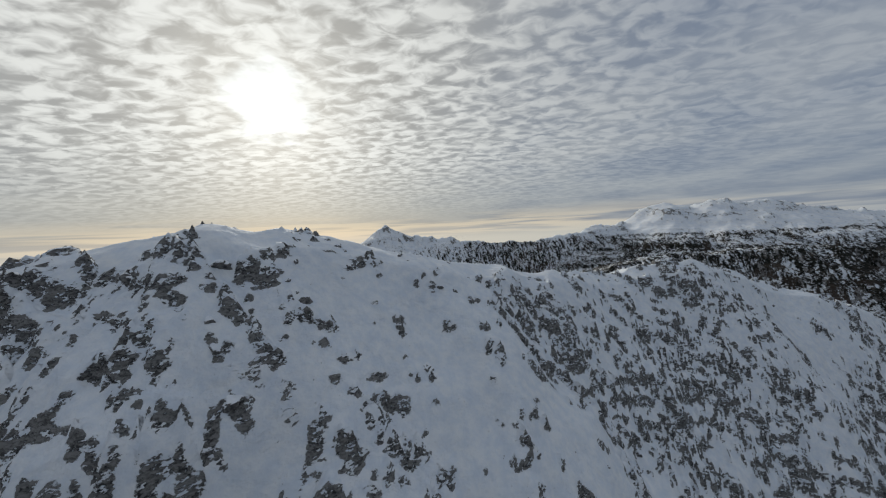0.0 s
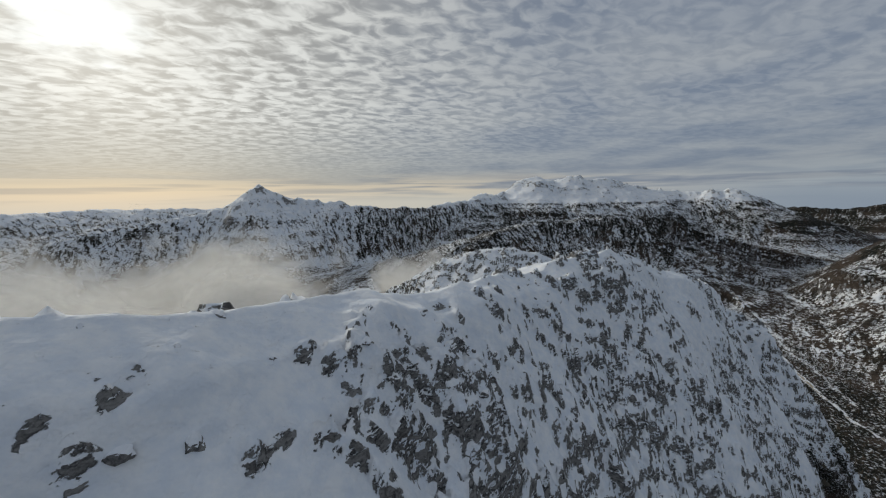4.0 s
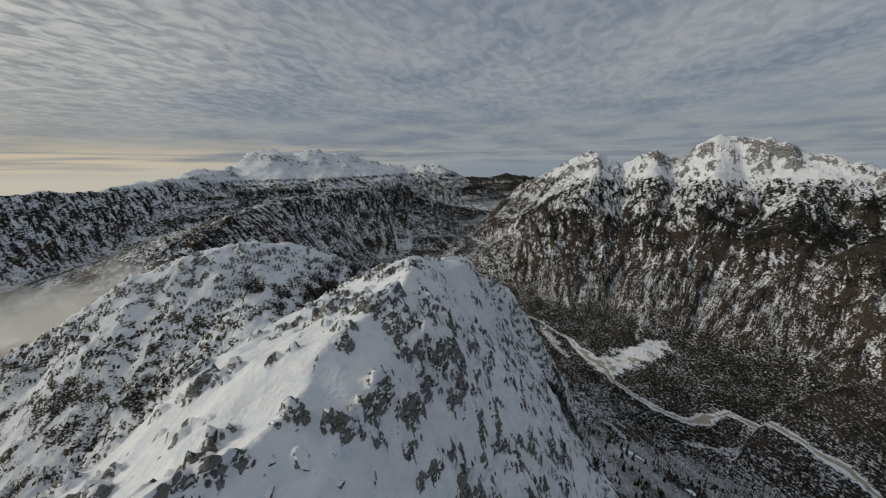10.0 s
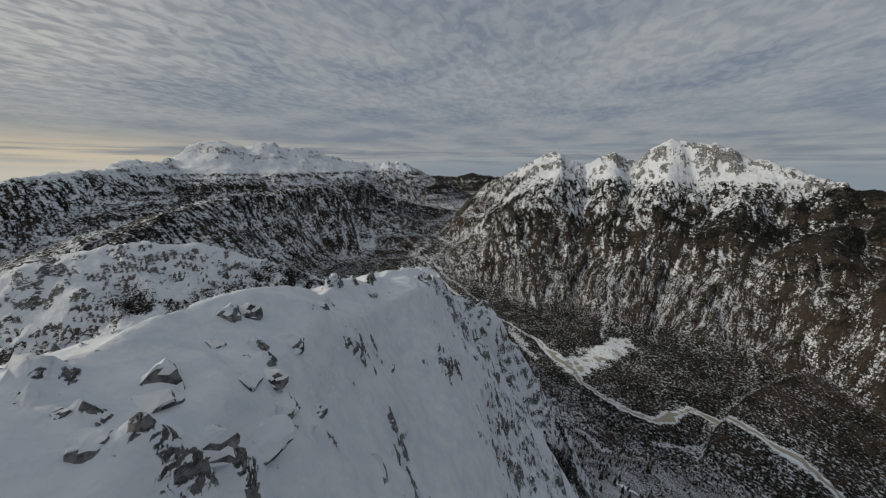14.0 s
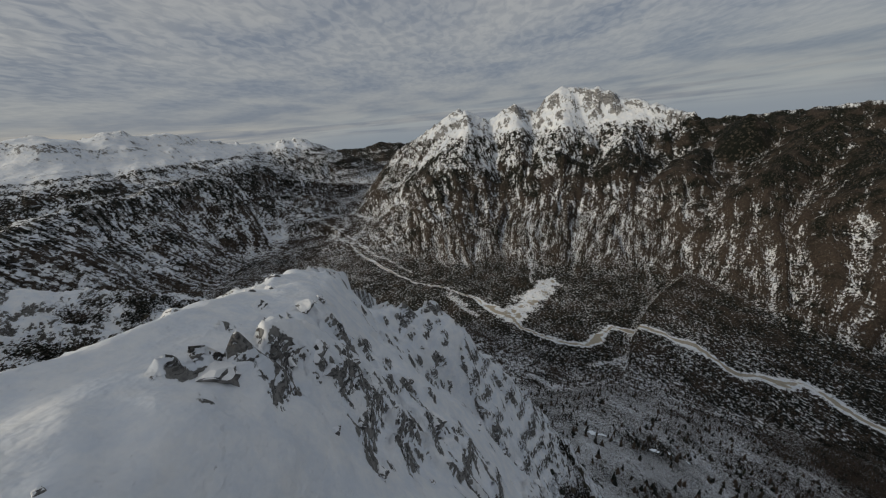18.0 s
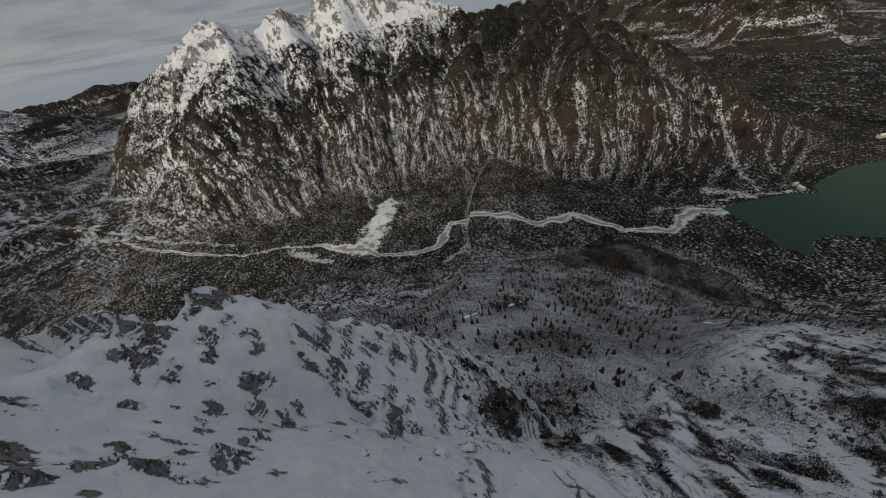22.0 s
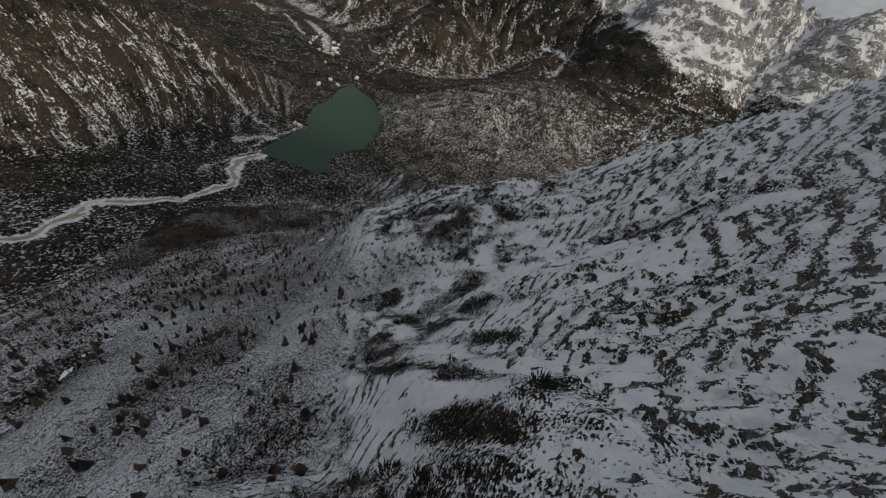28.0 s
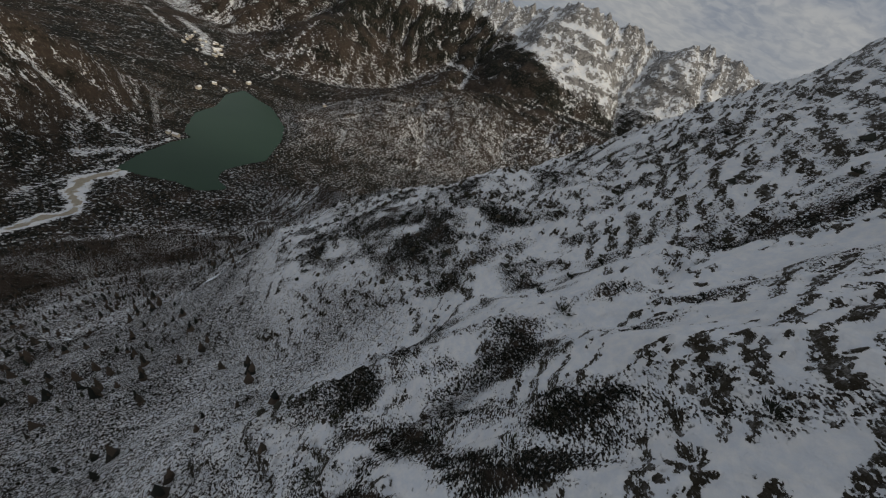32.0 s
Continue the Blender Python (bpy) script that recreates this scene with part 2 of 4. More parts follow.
# bare strips in the woods: way, half width, and whether gravel (1) or snow (0) shows
STRIPS = [([(2150, 30, 0), (2144, 215, 0), (2050, 420, 0), (1890, 540, 0)], 20, 0), ([(1890, -97, 0), (1915, -90, 0)], 34, 0), ([(2240, 890, 0), (2290, 920, 0)], 30, 0),
          ([(1590, -284, 0), (1400, -240, 0), (1227, -210, 0), (1100, -190, 0)], 7, 0), ([(2020, 1104, 0), (1690, 719, 0), (1429, 485, 0), (1250, 280, 0)], 6, 0),
          ([(640, -1330, 0), (480, -1210, 0), (360, -1120, 0)], 9, 0), ([(760, -1240, 0), (640, -1130, 0), (560, -1040, 0)], 5, 0),
          ([(450, -2900, 0), (300, -2613, 0), (264, -2200, 0)], 34, 0), ([(-307, -2580, 0), (-174, -2463, 0), (20, -2037, 0)], 9, 1),
          ([(-340, -2500, 0), (-200, -2400, 0), (0, -1990, 0)], 5, 0), ([(-1168, -2640, 0), (-1286, -2234, 0), (-1090, -2071, 0)], 16, 1),
          ([(-640, -1893, 0), (-560, -1860, 0)], 32, 0), ([(-260, -1640, 0), (-120, -1560, 0)], 10, 0), ([(590, -2950, 0), (428, -2525, 0)], 16, 1),
          ([(60, -90, 0), (110, -170, 0), (160, -300, 0), (215, -470, 0)], 15, 0), ([(20, -110, 0), (70, -220, 0), (150, -380, 0)], 8, 0),
          ([(487, -813, 0), (428, -903, 0), (371, -1033, 0), (297, -1162, 0)], 6, 1), ([(435, -1016, 0), (399, -1057, 0), (354, -1058, 0)], 15, 0), ([(400, -905, 0), (365, -935, 0)], 24, 1),
          ([(700, -330, 0), (680, -250, 0)], 12, 0), ([(930, 20, 0), (1060, 110, 0)], 14, 0)]


def inside(poly, x, y):
    """About how far inside (+) or outside (-) a closed outline the points lie."""
    ring = [(a, b, 0) for a, b in poly] + [(poly[0][0], poly[0][1], 0)]
    d = along(ring, x, y)[0]
    odd = np.zeros(x.shape, bool)
    for (ax, ay, _), (bx, by, _) in zip(ring[:-1], ring[1:]):
        if ay != by:
            odd ^= ((ay > y) != (by > y)) & (x < (bx - ax) * (y - ay) / (by - ay) + ax)
    return np.where(odd, d, -d)


def roof_of(points, x, y, fall):
    """The highest of the slopes that drop from each stretch of a ridge line: height, length along, distance, side."""
    high, run, away, facing = np.full(x.shape, -1e9), np.zeros(x.shape), np.zeros(x.shape), np.zeros(x.shape)
    length = 0.0
    for (ax, ay, az), (bx, by, bz) in zip(points[:-1], points[1:]):
        ux, uy = bx - ax, by - ay
        n = math.hypot(ux, uy)
        t = np.clip(((x - ax) * ux + (y - ay) * uy) / (n * n), 0, 1)
        d = np.hypot(x - ax - t * ux, y - ay - t * uy)
        side = np.sign(ux * (y - ay) - uy * (x - ax))
        h = az + (bz - az) * t - fall(d, side)
        up = h > high
        high, run, away, facing = np.where(up, h, high), np.where(up, length + t * n, run), np.where(up, d, away), np.where(up, side, facing)
        length += n
    return high, run, away, facing


def slope_of(points, x, y, left, right, jag=0.0, ribs=0.0, rib_size=90.0, seed=0, ease=0.0, spread=0.0):
    """Slopes on both sides of a ridge line. spread: for spurs that run down towards the valley's middle, the distance at which their gullies, which run the same way, have their true width."""
    def fall(d, side):
        return np.where(side > 0, left, right) * (d - ease * (1 - np.exp(-d / max(ease, 1.0))))

    h, run, d, side = roof_of(points, x, y, fall)
    h = h + jag * (fbm(run, run * 0 + seed, 70, 4, seed) + 0.4 * fbm(run, run * 0 + seed, 17, 3, seed + 5)) * np.exp(-d / 90)
    across, down = run, d
    if spread:
        across, down = np.arctan2(x, y) * spread, 2600 - np.hypot(x, y)
    cut = ridged(across + (0 if spread else 0.25 * down), down * 0.22 + (0 if spread else side * 900), rib_size, 4, seed + 3) - 0.55
    return h + ribs * cut * step(d, 0, 120 if spread else 260), across + 137.0 * seed, down


def land(x, y, far=True, close=True):
    """Height of the ground everywhere, with the length along and the distance from the ridge that shapes it."""
    r = np.hypot(x, y)
    k = step(r, 350, 1200)
    wx, wy = x + k * 60 * fbm(x, y, 420, 3, 71), y + k * 60 * fbm(x, y, 420, 3, 72)
    floor = FLOOR_Z + 5 * fbm(x, y, 160, 3, 4) * step(r, 0, 500) + np.maximum(0, x - 1000) * 0.07 + np.maximum(0, -y - 1800) * 0.03 + step(y, 300, 900) * step(x, 1500, 400) * 120
    # the snow ridge that the flight follows
    nx, ny = x + 3.0 * fbm(x, y, 24, 3, 11), y + 3.0 * fbm(x, y, 24, 3, 12)
    face = step(nx, -60, 90)

    def fall(d, side):
        lake_side = 0.5 * np.minimum(d, 6) + (1.32 + 0.33 * face + 0.45 * step(nx, 92, 122)) * np.clip(d - 6, 0, 50) + (1.0 + 0.30 * face) * np.clip(d - 56, 0, 130)
        lake_side = lake_side + 0.80 * np.clip(d - 186, 0, 200) + 0.55 * np.clip(d - 386, 0, 2000)
        lake_side = lake_side + 15 * step(d, 20, 28) * step(nx, -96, -106)
        south_side = 0.45 * np.minimum(d, 25) + 0.85 * np.clip(d - 25, 0, 90) + 0.75 * np.clip(d - 115, 0, 2000)
        return np.where(side > 0, south_side, lake_side)

    crest, run, d, side = roof_of(CREST, nx, ny, fall) if close else (np.full(x.shape, -1e9), x * 0, x * 0, x * 0)
    crest = crest + (side < 0) * (11 * (ridged(nx, ny, 48, 3, 21) - 0.6) * step(d, 14, 80) + 4.5 * (ridged(nx, ny, 17, 3, 22) - 0.6) * step(d, 6, 40))
    top = [crest, run, d]

    def raise_to(points, px, py, *shape):
        h, along_it, away = slope_of(points, px, py, *shape)
        higher = h > top[0]
        for i, v in enumerate((h, along_it, away)):
            top[i] = np.where(higher, v, top[i])

    if close:
        raise_to(KNOB, nx, ny, 2.2, 2.2, 2.5, 6, 22, 35, 4)
        raise_to(SPUR_EAST, nx, ny, 0.95, 0.95, 4, 14, 50, 31, 8)
        raise_to(SPUR_WEST, nx, ny, 0.7, 0.7, 4, 24, 70, 32, 30)
        raise_to(SECOND, nx, ny, 1.2, 0.9, 3, 14, 50, 33, 6)
        raise_to(SADDLE, nx, ny, 0.6, 0.7, 3, 8, 50, 34, 25)
    if far:
        raise_to(MASSIF, wx, wy, 0.95, 0.95, 13, 75, 105, 41)
        for rib in RIBS:
            raise_to(rib, wx, wy, 0.74, 0.74, 10, 50, 70, 50, 14, 1800)
        raise_to(BACK_WEST, wx, wy, 0.6, 0.6, 10, 70, 170, 42)
        raise_to(NORTH_EAST, wx, wy, 0.85, 0.85, 46, 95, 110, 43)
        raise_to(MINE_SPUR, wx, wy, 0.62, 0.62, 10, 40, 90, 60, 30, 2600)
        raise_to(EAST_SPUR, wx, wy, 0.6, 0.6, 10, 40, 90, 61, 30, 2600)
        raise_to(HILL, wx, wy, 0.38, 0.45, 12, 30, 120, 44, 120)
        raise_to(PYRAMID, wx, wy, 0.80, 1.0, 9, 85, 80, 45)
        raise_to(PLATEAU, wx, wy, 0.6, 0.50, 26, 60, 120, 46, 6)
        raise_to(PLATEAU_FOOT, wx, wy, 0.3, 0.95, 12, 60, 120, 47, 20)
        raise_to(FAR_BLUE, x, y, 0.5, 0.5, 12, 40, 200, 48)
        raise_to(SOUTH_HILLS, x, y, 0.35, 0.35, 12, 40, 200, 49)
    h, run, d = top
    soft = 22.0
    h = floor + soft * np.logaddexp(0, (h - floor) / soft)
    far_share = step(r, 320, 700)
    h = h + far_share * (9 * fbm(x, y, 120, 5, 81, 0.6) + 22 * (ridged(x, y, 75, 5, 82, 0.6) - 0.55)) * step(h - floor, 25, 140)
    wet = inside(LAKE, x, y)
    shore = np.hypot(x - 150, y + 1300) < 1100
    h = np.where(shore, np.where(wet > 0, FLOOR_Z - 2 - 0.1 * wet, np.maximum(FLOOR_Z + 0.5 + 0.04 * -wet, h) * step(-wet, 0, 60) + (1 - step(-wet, 0, 60)) * (FLOOR_Z + 1.2)), h)
    return h, run, d


def cells(x, y, size, seed):
    """A random height for each of many irregular blocks, and the distance from the block's edge."""
    x, y = x / size, y / size
    ix, iy = np.floor(x), np.floor(y)
    first, second, tall = np.full(x.shape, 9.0), np.full(x.shape, 9.0), np.zeros(x.shape)
    for ox in (-1, 0, 1):
        for oy in (-1, 0, 1):
            cx, cy = ix + ox, iy + oy
            d = np.hypot(cx + hash2(cx, cy, seed) - x, cy + hash2(cx, cy, seed + 1) - y)
            second = np.where(d < first, first, np.minimum(second, d))
            tall = np.where(d < first, hash2(cx, cy, seed + 2), tall)
            first = np.minimum(first, d)
    return tall, second - first


def outcrops(x, y, size, seed, share):
    """Blocks of rock that stand out of the snow: 0 where none, else up to 1 with steep sides. share: how many of them are there."""
    pick, edge = cells(x, y, size, seed)
    there = step(share - pick, 0.0, 0.12)
    return there * step(edge, 0.03, 0.26) * (0.45 + 0.55 * np.abs(np.sin(pick * 91.0)))


def detail(x, y, h, size=1.0):
    """Rocks, ledges and drifts on the ridges: added height and bare-rock share. size: how coarse they are."""
    away, z, run, side = along(CREST, x, y)
    wall = np.maximum(step(-side * away, 4, 26), step(away, 90, 140))
    end = step(x, 88, 112)
    x, y, h = x / size, y / size, h / size
    patch = fbm(x, y, 34, 4, 91) + 0.35 * fbm(x, y, 9, 2, 92)
    lean_in = 0.12 * step(x * size, -10, -60) - 0.14 * step(away, 60, 110) + 0.02 * step(x * size, 45, 80) * step(away, 60, 40) - 0.40 * (side > 0) * step(away, 45, 20)
    lean_in = lean_in - 0.10 * step(-y * size, 34, 55) * step(x * size, 15, 40) * step(away, 30, 55) * step(-y * size, 130, 100)
    lean_in = lean_in - 0.16 * step(x * size, -2, 12) * step(x * size, 92, 70) * step(away, 18, 8)
    lean_in = lean_in + 0.16 * step(x * size, -35, -60) * step(-side * away, 0, 14)
    lean_in = lean_in + 0.40 * step(x * size, 35, 5) * step(x * size, -75, -45) * step(y * size, -66, -78) * step(y * size, -128, -112)
    lean_in = lean_in + 0.42 * step(x * size, 98, 112) * step(away, 110, 70)
    rocky = step(patch + 0.48 * wall + lean_in, -0.42, 0.85) * step(away, 1.5, 9)
    wx, wy = x + 1.7 * fbm(x, y, 9, 4, 90, 0.5), y + 1.7 * fbm(x, y, 9, 4, 89, 0.5)
    bowl = step(away, 42, 70)
    bent = y + 7 * fbm(x, y, 45, 2, 84)
    lumps = fbm(x + 0.4 * y, 1.25 * y, 6.5, 5, 87, 0.62)
    lumps = lumps + bowl * (fbm(0.32 * (x + 0.4 * y), bent, 3.2, 5, 82, 0.62) - lumps)
    crag = step(lumps + 0.62 * rocky, 0.62, 0.86) * (1 - 0.35 * bowl)
    knobs = step(fbm(x, y, 3.0, 4, 85, 0.6) + 0.55 * rocky, 0.72, 0.98)
    mid = outcrops(wx, wy * 1.2, 3.4, 97, 0.02 + 0.48 * rocky * step(lumps, -0.5, 0.5))
    low = outcrops(wx, wy, 1.7, 99, 0.01 + 0.50 * rocky)
    strata = (h + 0.34 * x + 2.6 * fbm(x, y, 16, 4, 93)) / 4.2
    ledge = strata - np.floor(strata)
    ledge = (step(ledge, 0.72, 0.95) - ledge) * step(rocky + 0.8 * fbm(x, y, 7, 4, 86) + 0.25 * step(away, 45, 75), 0.60, 1.1)
    bump = 1.5 * crag + 0.8 * knobs + 1.0 * mid + 0.65 * low + end * 1.9 * (ridged(x, y, 9, 4, 83, 0.6) - 0.5) + (1.3 + 0.8 * end + 0.6 * step(away, 45, 75)) * ledge + 1.1 * fbm(x, y, 13, 3, 98) + 0.25 * fbm(x, y, 4.5, 3, 88)
    return size * bump, rocky


# ---------------------------------------------------------------- materials
def material(name, rough=0.8):
    m = bpy.data.materials.new(name)
    m.use_nodes = True
    n = Nodes(m.node_tree)
    shader = n.add("ShaderNodeBsdfPrincipled", Roughness=rough)
    n.tree.links.new(shader.outputs[0], n.add("ShaderNodeOutputMaterial").inputs["Surface"])
    return m, n, shader


def bump(n, height, strength, distance):
    return n.add("ShaderNodeBump", Height=height, Strength=strength, Distance=distance).outputs[0]


def ground_material(name, grain):
    """Snow, bare limestone, woods and gravel by the shares stored with the ground; grain: size of the finest marks."""
    m, n, shader = material(name, 0.75)
    pos = n.add("ShaderNodeNewGeometry").outputs["Position"]
    flat = n.vmath("MULTIPLY", pos, (1.0, 1.0, 1.9 if grain < 2 else 0.7))
    fine = n.noise(flat, 1.0 / grain, 6.0, 0.62)
    coarse = n.noise(pos, 0.12 / grain, 5.0, 0.55)
    ribs = n.noise(n.add("ShaderNodeCombineXYZ", X=n.attr("run"), Y=n.math("MULTIPLY", n.attr("away"), 0.2), Z=0.0).outputs[0], 1.0 / grain, 6.0, 0.60)
    medium = n.noise(pos, 0.4 / grain, 5.0, 0.65)
    tiny = n.noise(pos, 3.2 / grain, 4.0, 0.6)
    bent = n.vmath("ADD", flat, n.vmath("SCALE_BY", n.add("ShaderNodeCombineXYZ", X=fine, Y=medium, Z=tiny).outputs[0], grain))
    chunk, chunk_far = n.voronoi(bent, 0.75 / grain)
    chip, chip_far = n.voronoi(bent, 2.1 / grain)
    speck = n.math("ADD", n.math("MULTIPLY", n.math("SUBTRACT", fine, 0.5), 0.9), n.math("MULTIPLY", n.math("SUBTRACT", medium, 0.5), 0.8))
    speck = n.math("ADD", speck, n.math("ADD", n.math("MULTIPLY", n.math("SUBTRACT", chunk, 0.5), 0.55), n.math("MULTIPLY", n.math("SUBTRACT", chip, 0.5), 0.40)))
    speck = n.math("ADD", speck, n.math("MULTIPLY", n.math("SUBTRACT", ribs, 0.5), 0.9 if grain > 2 else 0.0))
    bare = n.attr("rock")
    share = n.math("ADD", n.math("MULTIPLY", n.ramp(bare, 0.0, 0.35), 0.80), 0.35) if grain > 2 else n.math("ADD", n.math("MULTIPLY", n.ramp(bare, 0.02, 0.4), 0.95), 0.10)
    rock = n.ramp(n.math("ADD", bare, n.math("MULTIPLY", speck, share)), 0.40, 0.50)
    tone = n.math("ADD", n.math("MULTIPLY", n.math("ADD", fine, tiny), 0.3), n.math("ADD", n.math("MULTIPLY", chunk, 0.22), n.math("MULTIPLY", chip, 0.18)))
    stone = n.mix(n.ramp(tone, 0.36, 0.66), col(0.022, 0.022, 0.025) if grain < 2 else col(0.085, 0.085, 0.09), col(0.37, 0.365, 0.36) if grain > 2 else col(0.30, 0.295, 0.285))
    stone = n.mix(n.math("MULTIPLY", n.ramp(coarse, 0.56, 0.76), 0.35), stone, col(0.13, 0.115, 0.098))
    level = n.add("ShaderNodeSeparateXYZ", Vector=pos).outputs["Z"]
    if grain < 2:
        turf = n.math("MULTIPLY", n.ramp(level, -70.0, -120.0), n.ramp(n.math("ADD", medium, n.math("MULTIPLY", tiny, 0.4)), 0.52, 0.74))
        stone = n.mix(n.math("MULTIPLY", turf, 0.9), stone, col(0.038, 0.031, 0.018))
    snow = n.mix(n.ramp(medium, 0.3, 0.7), col(0.71, 0.76, 0.83), col(0.85, 0.865, 0.88))
    base = n.mix(rock, snow, stone)
    grove = n.math("ADD", n.math("MULTIPLY", n.math("SUBTRACT", fine, 0.5), 0.8 if grain < 2 else 0.5), n.math("MULTIPLY", n.math("SUBTRACT", medium, 0.5), 0.25))
    grove = n.math("ADD", grove, n.math("ADD", n.math("MULTIPLY", n.math("SUBTRACT", chip, 0.5), 0.70), n.math("MULTIPLY", n.math("SUBTRACT", tiny, 0.5), 0.6)))
    grove = n.math("ADD", grove, n.math("MULTIPLY", n.math("SUBTRACT", ribs, 0.5), 2.1 if grain > 2 else 0.5))
    grove = n.math("MULTIPLY", grove, 0.9 if grain > 2 else 0.7)
    wood = n.ramp(n.math("ADD", n.attr("forest"), grove), 0.34, 0.50 if grain < 2 else 0.62)
    beech = n.math("MULTIPLY", n.ramp(level, -585.0, -560.0), n.ramp(level, -240.0, -420.0))
    leaf = n.mix(n.ramp(n.math("ADD", coarse, n.math("MULTIPLY", beech, 0.16)), 0.48, 0.68), col(0.008, 0.010, 0.007), col(0.052, 0.040, 0.032))
    leaf = n.mix(n.ramp(n.math("ADD", n.math("MULTIPLY", chip, 0.5), n.math("MULTIPLY", tiny, 0.5)), 0.58, 0.86), leaf, col(0.12, 0.10, 0.082))
    base = n.mix(wood, base, leaf)
    gravel = n.mix(fine, col(0.28, 0.25, 0.20), col(0.50, 0.46, 0.38))
    base = n.mix(n.ramp(n.math("ADD", n.attr("gravel"), n.math("MULTIPLY", n.math("SUBTRACT", fine, 0.5), 0.5)), 0.42, 0.58), base, gravel)
    n.set(shader, "Base_Color", base)
    shader.inputs["Specular IOR Level"].default_value = 0.12
    n.set(shader, "Normal", bump(n, n.math("ADD", n.math("MULTIPLY", n.math("ADD", fine, n.math("MULTIPLY", chunk, 0.7)), n.math("ADD", n.math("MAXIMUM", rock, wood), 0.06)), n.math("MULTIPLY", coarse, 2.0)), 0.9, grain * 0.9))
    return m


NEAR_GROUND = ground_material("snow_and_limestone", 0.75)
SLOPE_GROUND = ground_material("broken_slope", 1.6)
MID_GROUND = ground_material("wooded_slope", 7.0)
FAR_GROUND = ground_material("mountain_flank", 15.0)


def rolling(x, y, h):
    """The low hills round the lake, with no ribs running down them."""
    return ((np.hypot(x, y) > 800) & (np.abs(np.abs(np.degrees(np.arctan2(x, y))) - 185) < 48) & (h < -330) & (x < 150)) | (h < -570)


def woods(x, y, h, run, away):
    """Share of woodland and of low shrubs on the ground."""
    patch = fbm(x, y, 300, 4, 101) + 0.6 * fbm(x, y, 60, 3, 102)
    r = np.hypot(x, y)
    bearing = np.degrees(np.arctan2(x, y))
    lift = (95 * step(bearing, 114, 128) + 60 * step(bearing, 126, 136)) * (r > 900) * (r < 2900) + 60 * step(np.abs(bearing + 165), 30, 15) * (r > 900)
    lift = lift - 260 * step(bearing, 44, 30) * step(bearing, -70, -50) * (r > 1300) - 250 * step(np.abs(bearing - 52), 18, 9) * (r > 1300)
    lift = lift + 150 * step(np.abs(bearing + 178), 45, 25) * (r > 900) - 40 * step(np.abs(bearing - 90), 20, 10) * (r > 900)
    lift = lift + 60 * fbm(run, away * 0.12, 70, 3, 123) * (r > 1200) * step(np.abs(bearing - 98), 26, 18)
    wooded = step(-h + lift + 45 * patch - 75 * step(r, 650, 380) * step(x, 150, 85), 150, 240)
    sloping = step(away, 20, 200) * step(h, -592, -555) * step(r, 550, 950) * (1 - rolling(x, y, h))
    streak = fbm(run, away * 0.14, 26, 4, 110, 0.6)
    dense = 0.62 + 0.09 * step(np.abs(bearing - 118), 46, 40) * (r > 1000) * step(h, -595, -575) + 0.10 * step(bearing, 118, 134) * (r > 950) * step(h, -592, -570) + 0.20 * step(h, -430, -260) * (r > 800) + 0.09 * step(h, -575, -592) - 0.17 * step(r, 700, 420)
    forest = wooded * (dense + 0.10 * step(bearing, 112, 124) * step(r, 1000, 1500) + 0.20 * step(np.abs(bearing + 175), 44, 30) * (r > 1750) + 0.13 * fbm(x, y, 40, 4, 103) + 0.06 * rolling(x, y, h) + 0.17 * streak * sloping)
    # the FAR_BLUE hills get dark woods cover that stands in for distance haze
    forest = np.where((r > 4100) & (np.abs(np.degrees(np.arctan2(x, y)) - 74) < 10), 0.85, forest)
    down, across = 0.71 * (x - y), 0.71 * (x + y)
    gully = fbm(across + 5 * fbm(x, y, 25, 2, 120), down * 0.32, 13, 4, 117, 0.6)
    share = 0.12 + 0.26 * step(-h + 30 * patch, 150, 215) + 0.26 * gully + 0.16 * fbm(x, y, 18, 3, 104) + 0.62 * fbm(across, 0.6 * down, 6.5, 4, 121, 0.6)
    share = share + 0.42 * step(x, 108, 124) * step(-h, 78, 100)
    shrubs = np.maximum(step(-h + 30 * patch, 85, 150), step(x, 108, 124) * step(-h, 78, 100)) * (1 - wooded) * np.clip(share, 0.0, 0.66)
    return forest, shrubs


def blurred(grid, reach):
    """Mean of the heights round each place of a grid."""
    for axis in (0, 1):
        pad = [(reach + 1, reach) if k == axis else (0, 0) for k in (0, 1)]
        total = np.cumsum(np.pad(grid, pad, mode="edge"), axis)
        count = grid.shape[axis]
        grid = (np.take(total, np.arange(count) + 2 * reach + 1, axis) - np.take(total, np.arange(count), axis)) / (2 * reach + 1)
    return grid


